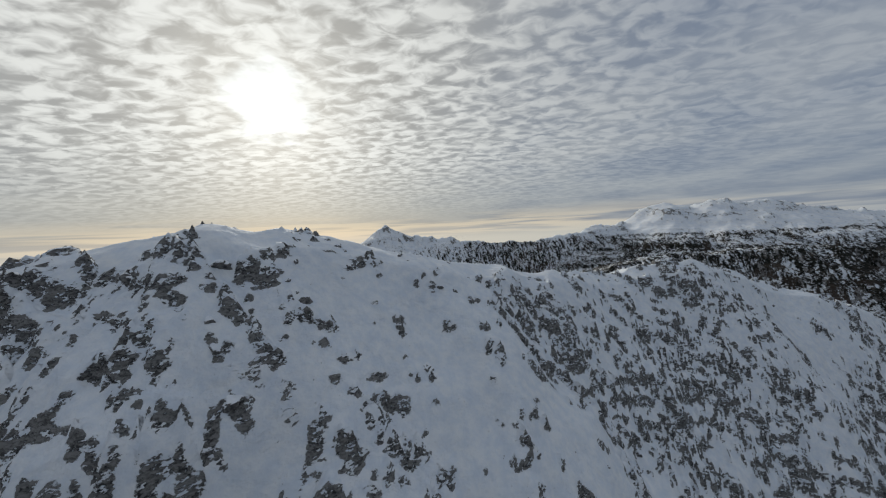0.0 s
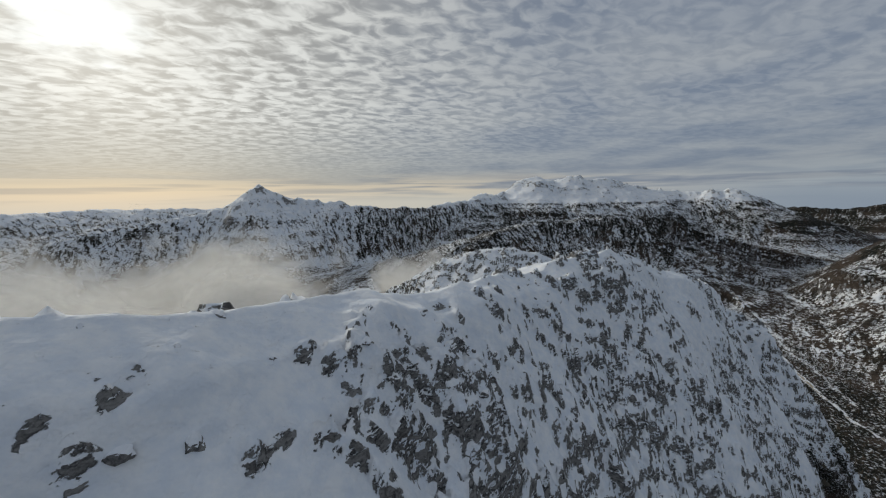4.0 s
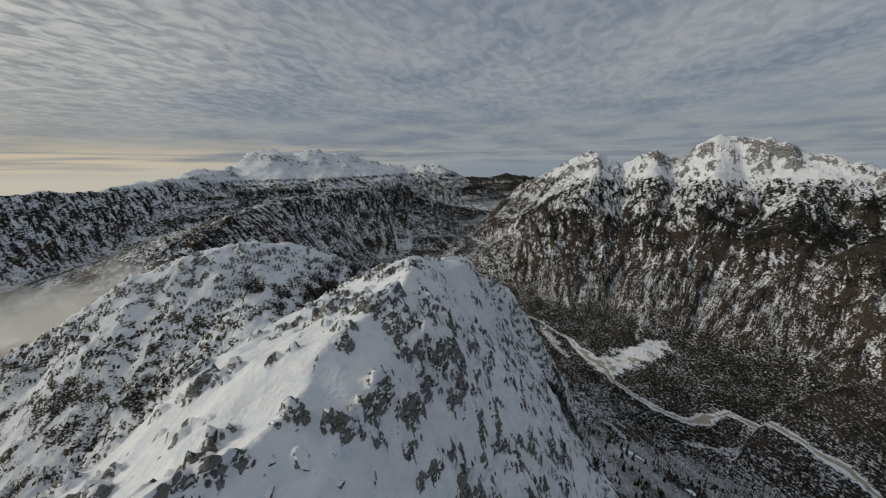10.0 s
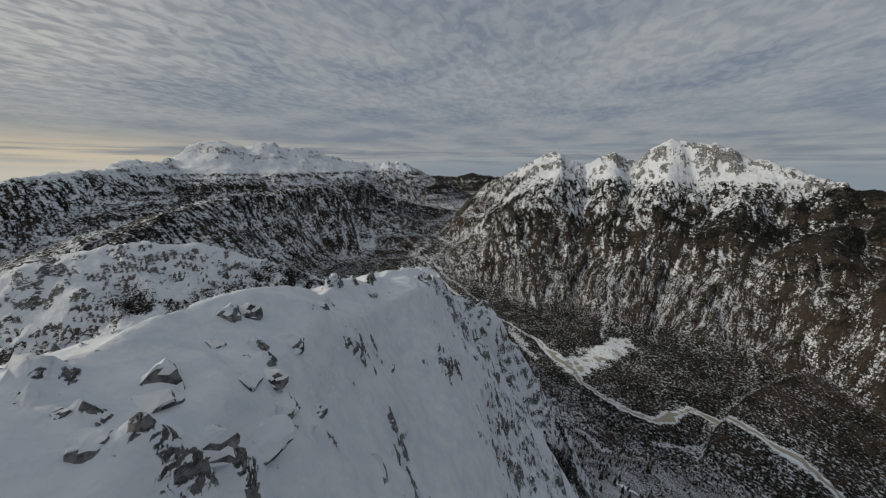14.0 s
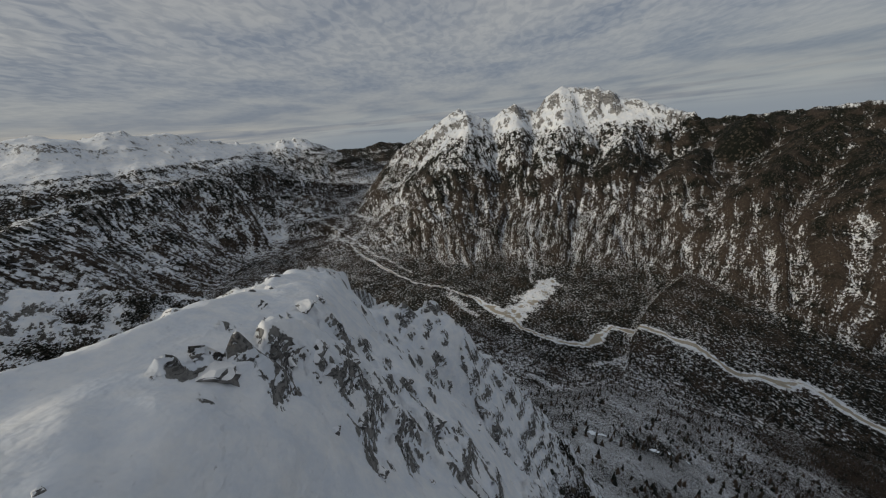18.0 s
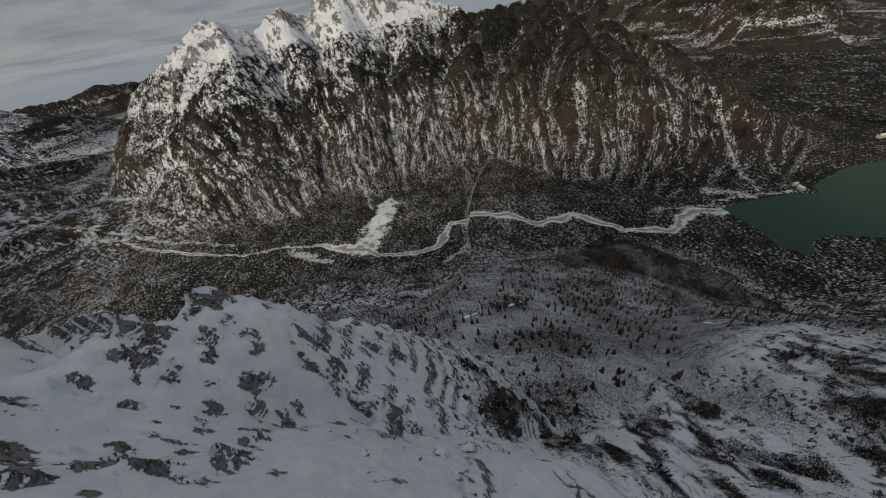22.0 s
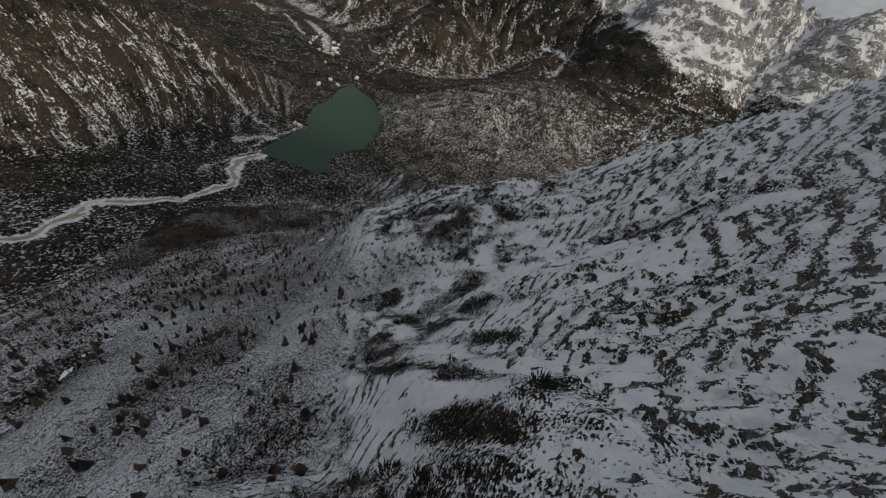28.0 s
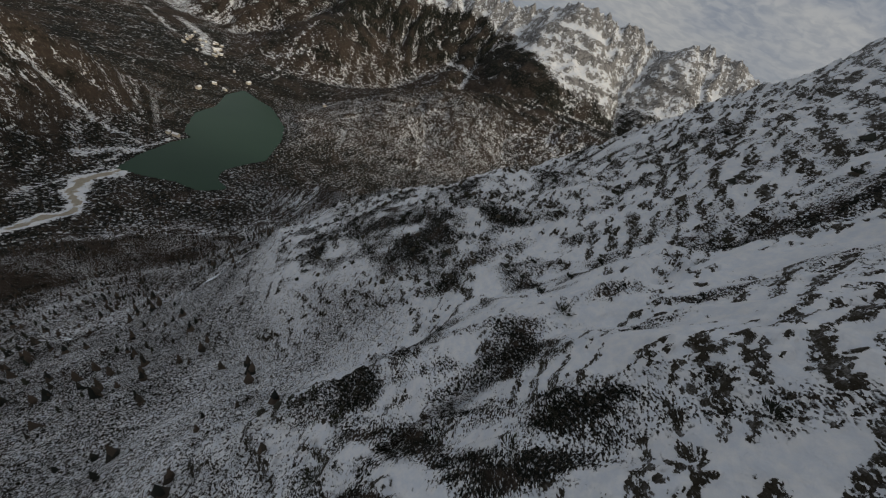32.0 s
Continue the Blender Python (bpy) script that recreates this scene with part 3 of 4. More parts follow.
def sheet(name, xs, ys, label, mat, polar_grid=False, near=0.0, holes=()):
    """A piece of the ground as a grid of heights, with its cover stored point by point."""
    gx, gy = np.meshgrid(xs, ys)
    if polar_grid:
        gx, gy = gy * np.sin(gx), gy * np.cos(gx)
    rows, cols = gx.shape
    x, y = gx.ravel(), gy.ravel()
    h, run, away = land(x, y, not near, not polar_grid)
    rocky = np.zeros(len(x))
    grid = h.reshape(rows, cols)
    du = np.hypot(np.gradient(gx, axis=1), np.gradient(gy, axis=1))
    dv = np.hypot(np.gradient(gx, axis=0), np.gradient(gy, axis=0))
    lean = np.hypot(np.gradient(grid, axis=1) / du, np.gradient(grid, axis=0) / dv).ravel()
    if near:
        extra, rocky = detail(x, y, h, near)
        h = h + extra
    grid = h.reshape(rows, cols)
    steep = np.hypot(np.gradient(grid, axis=1) / du, np.gradient(grid, axis=0) / dv).ravel()
    forest, shrubs = woods(x, y, h, run, away)
    forest = np.maximum(forest, shrubs)
    r = np.hypot(x, y)
    hollow = np.clip((blurred(grid, 3) - grid).ravel() / (6.0 if polar_grid else 3.0), -1, 1) * (0 if near else 1)
    forest = forest * (1 - 0.36 * np.clip(hollow, 0, 1) + 0.10 * np.clip(-hollow, 0, 1))
    if not near:
        low = rolling(x, y, h)
        run, away = np.where(low, x, run), np.where(low, y * 5, away)
    if near:
        over = steep - lean * (1 - 0.10 * rocky) + 0.10 * fbm(x, y, 5, 3, 105) + 0.30 * step(y, 200, 250) * step(x, 140, 80)
        rock = 0.64 * step(over - 0.08 * step(x, 95, 110), 0.18, 0.60)
    else:
        bearing = np.degrees(np.arctan2(x, y))
        craggy = -0.30 * step(bearing, 38, 26) * step(bearing, -70, -50) + 0.46 * step(np.abs(bearing + 140), 45, 30) + 0.08 * step(np.abs(bearing - 50), 24, 12)
        craggy = craggy + 0.02 * step(np.abs(bearing - 98), 30, 18)
        rock = 0.68 * step(steep + craggy + 0.35 * fbm(x, y, 45, 4, 106) - 0.35 * hollow, 0.75, 1.6)
    river = along(RIVER, x + 9 * fbm(x, y, 40, 3, 107), y + 9 * fbm(x, y, 40, 3, 108))[0]
    wide = (8 + 4 * fbm(x, y, 130, 2, 111)) * (1 - 0.5 * step(x, 950, 1200))
    gravel = (0.70 + 0.3 * fbm(x, y, 22, 3, 116)) * step(river, wide, wide * 0.4) * (r < 2400)
    fan = along(FAN, x + 12 * fbm(x, y, 40, 3, 109), y + 12 * fbm(x, y, 40, 3, 112))[0]
    gravel = np.maximum(gravel, (0.36 + 0.35 * fbm(x, y, 18, 3, 115)) * step(fan, 42, 20))
    fan = fan + 16 * fbm(x, y, 24, 3, 122)
    forest = forest * (1 - 0.9 * step(fan, 48, 26)) * (1 - step(river, wide * 1.6, wide))
    if not near:
        for way_down, width, bare in STRIPS:
            close = step(along(way_down, x + 13 * fbm(x, y, 35, 4, 113, 0.6), y + 13 * fbm(x, y, 35, 4, 114, 0.6))[0], width * 1.15, width * 0.3)
            forest, rock = forest * (1 - 0.62 * close), rock * (1 - 0.62 * close)
            gravel = np.maximum(gravel, 0.45 * bare * close)
    keep = np.ones((rows - 1, cols - 1), bool)
    for hole in holes:
        inner = (gx > hole[0]) & (gx < hole[1]) & (gy > hole[2]) & (gy < hole[3])
        keep &= ~(inner[:-1, :-1] & inner[1:, :-1] & inner[:-1, 1:] & inner[1:, 1:])
    index = np.arange(rows * cols).reshape(rows, cols)
    quads = np.stack([index[:-1, :-1], index[:-1, 1:], index[1:, 1:], index[1:, :-1]], -1)[keep]
    if polar_grid:
        quads = quads[:, ::-1]
    mesh = bpy.data.meshes.new(name)
    mesh.vertices.add(len(x))
    mesh.vertices.foreach_set("co", np.stack([x, y, h], 1).astype(np.float32).ravel())
    mesh.loops.add(quads.size)
    mesh.loops.foreach_set("vertex_index", quads.astype(np.int32).ravel())
    mesh.polygons.add(len(quads))
    mesh.polygons.foreach_set("loop_start", np.arange(0, quads.size, 4, dtype=np.int32))
    for key, values in (("rock", rock), ("forest", forest), ("gravel", gravel), ("run", run), ("away", away)):
        mesh.attributes.new(key, "FLOAT", "POINT").data.foreach_set("value", values.astype(np.float32))
    mesh.update(calc_edges=True)
    mesh.polygons.foreach_set("use_smooth", np.ones(len(quads), bool))
    mesh.materials.append(mat)
    ob = new(name, mesh)
    return tagged(ob, label, "mountain ground", kind="structure")


RIDGE = (-135, 151, -88, 78)
NEAR = (-230, 250, -250, 130)
SOUTH_BOX = (-230, 430, 130, 450)
BOWL_BOX = (-230, 480, -640, -250)
WEST_BOX = (250, 480, -250, 130)
MID = (-1000, 1500, -1800, 1100)


def box_sheet(name, box, gap, label, mat, near=0.0, holes=()):
    return sheet(name, np.arange(box[0], box[1] + gap * 0.5, gap), np.arange(box[2], box[3] + gap * 0.5, gap), label, mat, near=near, holes=holes)


def shrunk(box, by):
    return (box[0] + by, box[1] - by, box[2] + by, box[3] - by)


box_sheet("ground_ridge", RIDGE, 0.45, "snow-covered rocky mountain ridge with bare limestone outcrops", NEAR_GROUND, 1.0)
box_sheet("ground_ridge_flank", NEAR, 0.9, "steep snowy flank of the ridge with broken rock", NEAR_GROUND, 1.0, holes=[shrunk(RIDGE, 1)])
box_sheet("ground_second_ridge", (SOUTH_BOX[0] - 2, SOUTH_BOX[1], SOUTH_BOX[2] - 1, SOUTH_BOX[3]), 2.0, "snowy rounded side ridge streaked with rock ledges", SLOPE_GROUND, 1.6)
box_sheet("ground_bowl", (BOWL_BOX[0] - 2, BOWL_BOX[1], BOWL_BOX[2], BOWL_BOX[3] + 1), 2.2, "steep snowy bowl with dark shrubs and broken rock bands", SLOPE_GROUND, 1.6)
box_sheet("ground_west_slope", (WEST_BOX[0] - 1, WEST_BOX[1], WEST_BOX[2] - 1, WEST_BOX[3] + 1), 2.2, "steep wooded slope under the end of the ridge", SLOPE_GROUND, 1.6)
box_sheet("ground_valley", MID, 6.0, "dark wooded valley floor and snowy slopes below the ridge", MID_GROUND,
          holes=[shrunk((-230, 430, -640, 450), 5), shrunk((400, 480, -640, 130), 5)])
rings = 1000 * np.exp(np.linspace(0, math.log(4.85), 190))
OUTSIDE = (MID[0] + 30, MID[1] - 30, MID[2] + 30, MID[3] - 30)
for name, start, stop, label in (("mountain_south", -60, 18, "dark snow-dusted pyramid peak with a long cliff ridge"),
                                 ("mountain_plateau", 18, 72, "broad snow-covered limestone plateau above wooded cliffs"),
                                 ("mountain_massif", 72, 168, "jagged white limestone massif above dark steep woods"),
                                 ("mountain_east", 168, 300, "rugged snowy range with a sunlit rocky summit")):
    tagged(sheet(name, np.radians(np.arange(start, stop + 0.01, 0.25)), rings, label, FAR_GROUND, polar_grid=True, holes=[OUTSIDE]), category="mountain")


def smooth_ring(points, steps=8):
    out = []
    n = len(points)
    for i in range(n):
        p = [Vector(points[(i + k - 1) % n]) for k in range(4)]
        for s in range(steps):
            t = s / steps
            out.append(0.5 * ((2 * p[1]) + (p[2] - p[0]) * t + (2 * p[0] - 5 * p[1] + 4 * p[2] - p[3]) * t * t + (3 * p[1] - p[0] - 3 * p[2] + p[3]) * t ** 3))
    return out


m, n, shader = material("lake_water", 0.25)
n.set(shader, "Specular_IOR_Level", 0.08)
n.set(shader, "Base_Color", n.mix(n.noise(n.add("ShaderNodeNewGeometry").outputs["Position"], 0.004, 3.0), col(0.028, 0.060, 0.040), col(0.038, 0.076, 0.050)))
bm = bmesh.new()
bm.faces.new([bm.verts.new((p.x * 1.02 - 3, p.y * 1.005 + 6, FLOOR_Z)) for p in reversed(smooth_ring(LAKE))])
bm.normal_update()
mesh = bpy.data.meshes.new("water")
bm.to_mesh(mesh)
bm.free()
mesh.materials.append(m)
tagged(new("water_lake", mesh), "dark green mountain lake with a smooth surface", "lake", kind="structure")


# ---------------------------------------------------------------- things on the land
def ground_at(x, y):
    """Height of the finished ground at many places."""
    x, y = np.atleast_1d(np.asarray(x, float)), np.atleast_1d(np.asarray(y, float))
    h, run, away = land(x, y)
    close = (x > NEAR[0]) & (x < NEAR[1]) & (y > NEAR[2]) & (y < NEAR[3])
    return h + np.where(close, detail(x, y, h)[0], np.where((x > -230) & (x < 480) & (y > -640) & (y < 450), detail(x, y, h, 1.6)[0], 0)), run, away


def part(name, bm, mat, parent=None, label=""):
    mesh = bpy.data.meshes.new(name)
    bm.normal_update()
    bm.to_mesh(mesh)
    bm.free()
    mesh.materials.append(mat)
    ob = new(name, mesh)
    if parent:
        ob.parent = parent
    if label:
        ob["label"] = label
    return ob


def stone_material(name, dark, light, grain):
    m, n, shader = material(name, 0.85)
    place = n.add("ShaderNodeTexCoord").outputs["Object"]
    shade = n.add("ShaderNodeObjectInfo").outputs["Random"]
    spot = n.noise(n.vmath("ADD", place, n.add("ShaderNodeCombineXYZ", X=n.math("MULTIPLY", shade, 40.0), Y=shade, Z=shade).outputs[0]), grain, 7.0, 0.65)
    base = n.mix(n.ramp(spot, 0.34, 0.66), dark, light)
    n.set(shader, "Base_Color", n.mix(n.math("MULTIPLY", shade, 0.35), base, dark))
    n.set(shader, "Normal", bump(n, spot, 0.9, 0.12))
    return m


def plain_material(name, a, b, grain, rough=0.8, island=False):
    m, n, shader = material(name, rough)
    place = n.add("ShaderNodeTexCoord").outputs["Object"]
    spot = n.noise(place, grain, 4.0, 0.6)
    if island:
        spot = n.math("ADD", n.math("MULTIPLY", spot, 0.4), n.math("MULTIPLY", n.add("ShaderNodeNewGeometry").outputs["Random Per Island"], 0.6))
    else:
        spot = n.math("ADD", n.math("MULTIPLY", spot, 0.6), n.math("MULTIPLY", n.add("ShaderNodeObjectInfo").outputs["Random"], 0.4))
    n.set(shader, "Base_Color", n.mix(n.ramp(spot, 0.25, 0.75), a, b))
    return m


LIMESTONE = stone_material("weathered_limestone", col(0.045, 0.045, 0.048), col(0.30, 0.29, 0.275), 2.2)
SNOW = plain_material("settled_snow", col(0.74, 0.77, 0.82), col(0.86, 0.87, 0.88), 1.5, 0.6)
NEEDLES = plain_material("dark_needles", col(0.012, 0.018, 0.011), col(0.050, 0.052, 0.030), 1.2)
BARE_TWIGS = plain_material("bare_twigs", col(0.045, 0.032, 0.024), col(0.12, 0.085, 0.062), 1.2)
BARK = plain_material("grey_brown_bark", col(0.05, 0.04, 0.032), col(0.11, 0.09, 0.075), 3.0)
WOODS = plain_material("distant_woods", col(0.010, 0.014, 0.010), col(0.090, 0.066, 0.048), 0.05, island=True)
SCRUB = plain_material("distant_scrub", col(0.012, 0.017, 0.010), col(0.060, 0.050, 0.034), 0.05, island=True)
PLASTER = plain_material("pale_plaster", col(0.50, 0.46, 0.38), col(0.68, 0.65, 0.58), 0.4)
TIMBER = plain_material("dark_timber", col(0.06, 0.04, 0.03), col(0.14, 0.10, 0.07), 0.8)
chance = random.Random(5)


def boulder(seed):
    """An angular limestone block with a cap of snow."""
    pick = random.Random(seed)
    bm = bmesh.new()
    bmesh.ops.create_icosphere(bm, subdivisions=3, radius=1.0)
    flats = [(Vector((pick.uniform(-1, 1), pick.uniform(-1, 1), pick.uniform(-0.6, 1))).normalized(), pick.uniform(0.42, 0.85)) for _ in range(13)]
    for v in bm.verts:
        for axis, reach in flats:
            over = v.co.dot(axis) - reach
            if over > 0:
                v.co -= axis * over
        v.co *= 1 + 0.20 * noise.noise(v.co * 2.3 + Vector((seed, 0, 0))) + 0.12 * noise.noise(v.co * 6 + Vector((0, seed, 0)))
        v.co.x *= 1.15
        v.co.z *= 0.8
    bm.normal_update()
    cap = bmesh.new()
    seen = {}
    for f in bm.faces:
        if f.normal.z > 0.62:
            corners = []
            for v in f.verts:
                if v not in seen:
                    seen[v] = cap.verts.new(v.co + Vector((0, 0, 0.01 + 0.22 * max(0.0, v.normal.z - 0.58))))
                corners.append(seen[v])
            cap.faces.new(corners)
    for edge in [e for e in cap.edges if e.is_boundary]:
        a, b = edge.verts
        low = [cap.verts.new(v.co * 0.985 - Vector((0, 0, 0.12))) for v in (a, b)]
        cap.faces.new((b, a, low[0], low[1]))
    ob = part("boulder", bm, LIMESTONE)
    tagged(ob, "grey angular limestone boulder capped with snow on the ridge", "boulder", "boulders on the ridge")
    part("snow_cap", cap, SNOW, ob, "thin cap of settled snow")
    return ob


def conifer(seed):
    """A spruce: tapered trunk and drooping whorls of boughs."""
    pick = random.Random(seed)
    root = new("conifer")
    bm = bmesh.new()
    bmesh.ops.create_cone(bm, cap_ends=True, segments=6, radius1=0.18, radius2=0.03, depth=9.0, matrix=Matrix.Translation((0, 0, 4.0)))
    part("trunk", bm, BARK, root)
    bm = bmesh.new()
    for k in range(9):
        z, reach = 1.2 + k * 0.9, 2.0 * (1 - k / 10.5)
        for j in range(7):
            a = 2 * math.pi * (j + pick.random()) / 7
            r = reach * pick.uniform(0.65, 1.15)
            d, s = Vector((math.cos(a), math.sin(a), 0)), Vector((-math.sin(a), math.cos(a), 0))
            tip, base = d * r + Vector((0, 0, z - 0.38 * r)), Vector((0, 0, z + 0.55))
            mid = d * r * 0.55 + Vector((0, 0, z))
            vs = [bm.verts.new(p) for p in (base, mid + s * r * 0.33, tip, mid - s * r * 0.33, mid - Vector((0, 0, 0.30 * r)))]
            for tri in ((0, 1, 4), (1, 2, 4), (2, 3, 4), (3, 0, 4), (0, 3, 1), (1, 3, 2)):
                bm.faces.new([vs[i] for i in tri])
    part("crown", bm, NEEDLES, root)
    return tagged(root, "dark green spruce on the snowy wooded slope", "tree", "conifers on the slope")


def bare_tree(seed):
    """A leafless larch: trunk, limbs and a haze of brown twigs."""
    pick = random.Random(seed)
    root = new("bare_larch")
    bm = bmesh.new()
    bmesh.ops.create_cone(bm, cap_ends=True, segments=6, radius1=0.17, radius2=0.03, depth=8.5, matrix=Matrix.Translation((0, 0, 3.8)))
    part("trunk", bm, BARK, root)
    bm = bmesh.new()
    for k in range(46):
        z = pick.uniform(1.8, 8.0)
        a, r = pick.uniform(0, 6.28), (1.9 - 0.19 * z) * pick.uniform(0.6, 1.2)
        tip = Vector((math.cos(a) * r, math.sin(a) * r, z + 0.25 * r))
        s = Vector((-math.sin(a), math.cos(a), 0)) * 0.13
        vs = [bm.verts.new(p) for p in (Vector((0, 0, z)), tip * 0.6 + Vector((0, 0, 0.4 * z)) + s, tip, tip * 0.6 + Vector((0, 0, 0.4 * z)) - s, tip * 0.55 + Vector((0, 0, 0.45 * z - 0.25)))]
        for tri in ((0, 1, 4), (1, 2, 4), (2, 3, 4), (3, 0, 4)):
            bm.faces.new([vs[i] for i in tri])
    part("crown", bm, BARE_TWIGS, root, "leafless brown twigs")
    return tagged(root, "leafless brown larch on the snowy slope", "tree", "larches on the slope")


def shrub(seed):
    """A low dwarf pine: a cushion of upright needle tufts."""
    pick = random.Random(seed)
    bm = bmesh.new()
    for k in range(120):
        a, r = pick.uniform(0, 6.28), math.sqrt(pick.random())
        foot = Vector((math.cos(a) * r * 0.8, math.sin(a) * r, -0.3))
        lean = Vector((math.cos(a) * 0.6 * r, math.sin(a) * 0.6 * r, 1.0 - 0.3 * r)) * pick.uniform(0.4, 0.85)
        w_, side = 0.075, [Vector((math.cos(a + q), math.sin(a + q), 0)) for q in (0, 2.1, 4.2)]
        ring = [bm.verts.new(foot + lean * 0.45 + s * w_) for s in side]
        tip, base = bm.verts.new(foot + lean), bm.verts.new(foot)
        for i in range(3):
            bm.faces.new((ring[i], ring[(i + 1) % 3], tip))
            bm.faces.new((ring[(i + 1) % 3], ring[i], base))
    return tagged(part("dwarf_pine", bm, NEEDLES), "low dark dwarf pine bush on the snowy slope", "shrub", "dwarf pines on the slope")


def scatter(kinds, spots, low, high, sink):
    """Copies of the given things at places on the ground, with their own turn and size."""
    z = ground_at([p[0] for p in spots], [p[1] for p in spots])[0]
    for i, (x, y) in enumerate(spots):
        s = low * (high / low) ** (chance.random() ** 1.6)
        m = Matrix.LocRotScale((x, y, float(z[i]) - sink * s), Euler((chance.uniform(-0.25, 0.25) * (sink > 0.1), chance.uniform(-0.25, 0.25) * (sink > 0.1), chance.uniform(0, 6.28))), None)
        ob = kinds[i % len(kinds)]
        if i >= len(kinds):
            ob = copy_thing(ob, m)
        else:
            ob.matrix_basis = m
        ob.scale = (s * chance.uniform(0.85, 1.2), s * chance.uniform(0.85, 1.2), s)


# boulders: strewn along the crest and down the lake side, thicker where the ridge is broken
spots = []
while len(spots) < 240:
    i = chance.randrange(3, 17)
    (ax, ay, _), (bx, by, _) = CREST[i], CREST[i + 1]
    t, off = chance.random(), chance.gauss(-10, 15)
    n_ = math.hypot(bx - ax, by - ay)
    x, y = ax + t * (bx - ax) - (by - ay) / n_ * off, ay + t * (by - ay) + (bx - ax) / n_ * off
    if off < 22 and float(fbm(np.array([x]), np.array([y]), 18, 2, 130)[0]) > -0.12:
        spots.append((x, y))
spots += [(-66, -29), (-62, -28), (-60, -18), (-52, -8), (40, 27), (62, 32), (70, 30)]
scatter([boulder(k) for k in range(7)], spots, 0.3, 1.25, 0.3)
# larger blocks that stand alone on the snow
spots = [(77.4, 31.4), (88.2, 36.8), (94.2, 34.3), (82, 30.4), (83.3, 28.8), (89.5, 33), (91.8, 31.7), (95, 26.1), (26, 19.3), (20.1, 17.9), (22.2, 19.2), (22.5, 16.9), (29.4, 18.3),
         (45.3, 22.3), (24.7, 16.8), (-68.2, -27.4), (-57.7, -22.4), (-67.1, -21.8), (-54.6, -26), (-48.4, -24.7), (-111.2, -53.4), (-107.9, -52.5), (-119.6, -56.7), (-108.9, -58.7),
         (-107.4, -60.3), (-104.8, -61.8), (-92.9, -44.7), (-84.5, -48), (-103.6, -47.6)]
scatter([boulder(k) for k in range(20, 25)], spots, 0.7, 1.5, 0.3)

# shrubs, larches and spruces where the snow slope turns to woods
spots, pines, larches, spruces = [], [], [], []
px, py = np.random.RandomState(3).uniform(-140, 420, 60000), np.random.RandomState(4).uniform(-420, -10, 60000)
pz, prun, paway = land(px, py)
forest_share, shrub_share = woods(px, py, pz, prun, paway)
for i in range(len(px)):
    low_share = max(shrub_share[i], 0.5 * forest_share[i])
    if len(pines) < 300 and pz[i] > -240 and low_share > 0.28 and px[i] < 250 and py[i] > -250:
        pines.append((px[i], py[i]))
    elif forest_share[i] > 0.45 and pz[i] > -420:
        (larches if (i // 3) % 2 else spruces).append((px[i], py[i]))
scatter([shrub(k) for k in range(5)], pines, 0.8, 2.2, 0.0)
scatter([bare_tree(k) for k in range(4)], larches[:170], 0.38, 0.75, 0.03)
scatter([conifer(k) for k in range(4)], spruces[:170], 0.35, 0.75, 0.03)


def stuff(name, label, x, y, z, size, rings, mat):
    """Many small plants in one mesh: each a few stacked, ragged cones."""
    sides, rs = 5, np.random.RandomState(len(x))
    count = len(x)
    verts, faces = [], []
    per = len(rings) * (sides + 1)
    turn = rs.uniform(0, 6.28, count)
    for low, high, wide in rings:
        for j in range(sides):
            a = turn + j * 2 * math.pi / sides
            w_ = size * wide * rs.uniform(0.6, 1.25, count)
            verts.append(np.stack([x + np.cos(a) * w_, y + np.sin(a) * w_, z + low * size * rs.uniform(0.8, 1.2, count)], 1))
        verts.append(np.stack([x, y, z + high * size * rs.uniform(0.85, 1.15, count)], 1))
    verts = np.stack(verts, 1).reshape(-1, 3)
    for k in range(len(rings)):
        for j in range(sides):
            faces.append((k * (sides + 1) + j, k * (sides + 1) + (j + 1) % sides, k * (sides + 1) + sides))
    tris = (np.array(faces)[None] + (np.arange(count) * per)[:, None, None]).reshape(-1, 3)
    mesh = bpy.data.meshes.new(name)
    mesh.vertices.add(len(verts))
    mesh.vertices.foreach_set("co", verts.astype(np.float32).ravel())
    mesh.loops.add(tris.size)
    mesh.loops.foreach_set("vertex_index", tris.astype(np.int32).ravel())
    mesh.polygons.add(len(tris))
    mesh.polygons.foreach_set("loop_start", np.arange(0, tris.size, 3, dtype=np.int32))
    mesh.update(calc_edges=True)
    mesh.materials.append(mat)
    return tagged(new(name, mesh), label, "woodland", kind="stuff")


# woods: by draw over the valley, denser close by
rs = np.random.RandomState(8)
ang, dist = rs.uniform(0, 2 * math.pi, 150000), 60 + 1750 * rs.uniform(0, 1, 150000) ** 0.75
wx_, wy_ = dist * np.sin(ang) + 60, dist * np.cos(ang) - 60
wz, wrun, waway = land(wx_, wy_)
f_share, s_share = woods(wx_, wy_, wz, wrun, waway)
river_off = along(RIVER, wx_, wy_)[0]
free = (inside(LAKE, wx_, wy_) < -12) & (river_off > 24) & (along(FAN, wx_, wy_)[0] > 50)
for strip, width, bare in STRIPS:
    free &= along(strip, wx_, wy_)[0] > width
keep = free & (f_share + rs.uniform(-0.25, 0.25, len(wx_)) > 0.46)
index = np.nonzero(keep)[0][:42000]
stuff("wood_trees", "dense dark leafless and evergreen woods on snowy slopes", wx_[index], wy_[index], wz[index] - 0.5, rs.uniform(4.5, 9.5, len(index)), ((0.05, 0.75, 0.22), (0.40, 1.0, 0.14)), WOODS)
keep = free & (s_share + rs.uniform(-0.2, 0.2, len(wx_)) > 0.30) & (dist < 900)
index = np.nonzero(keep)[0][:9000]
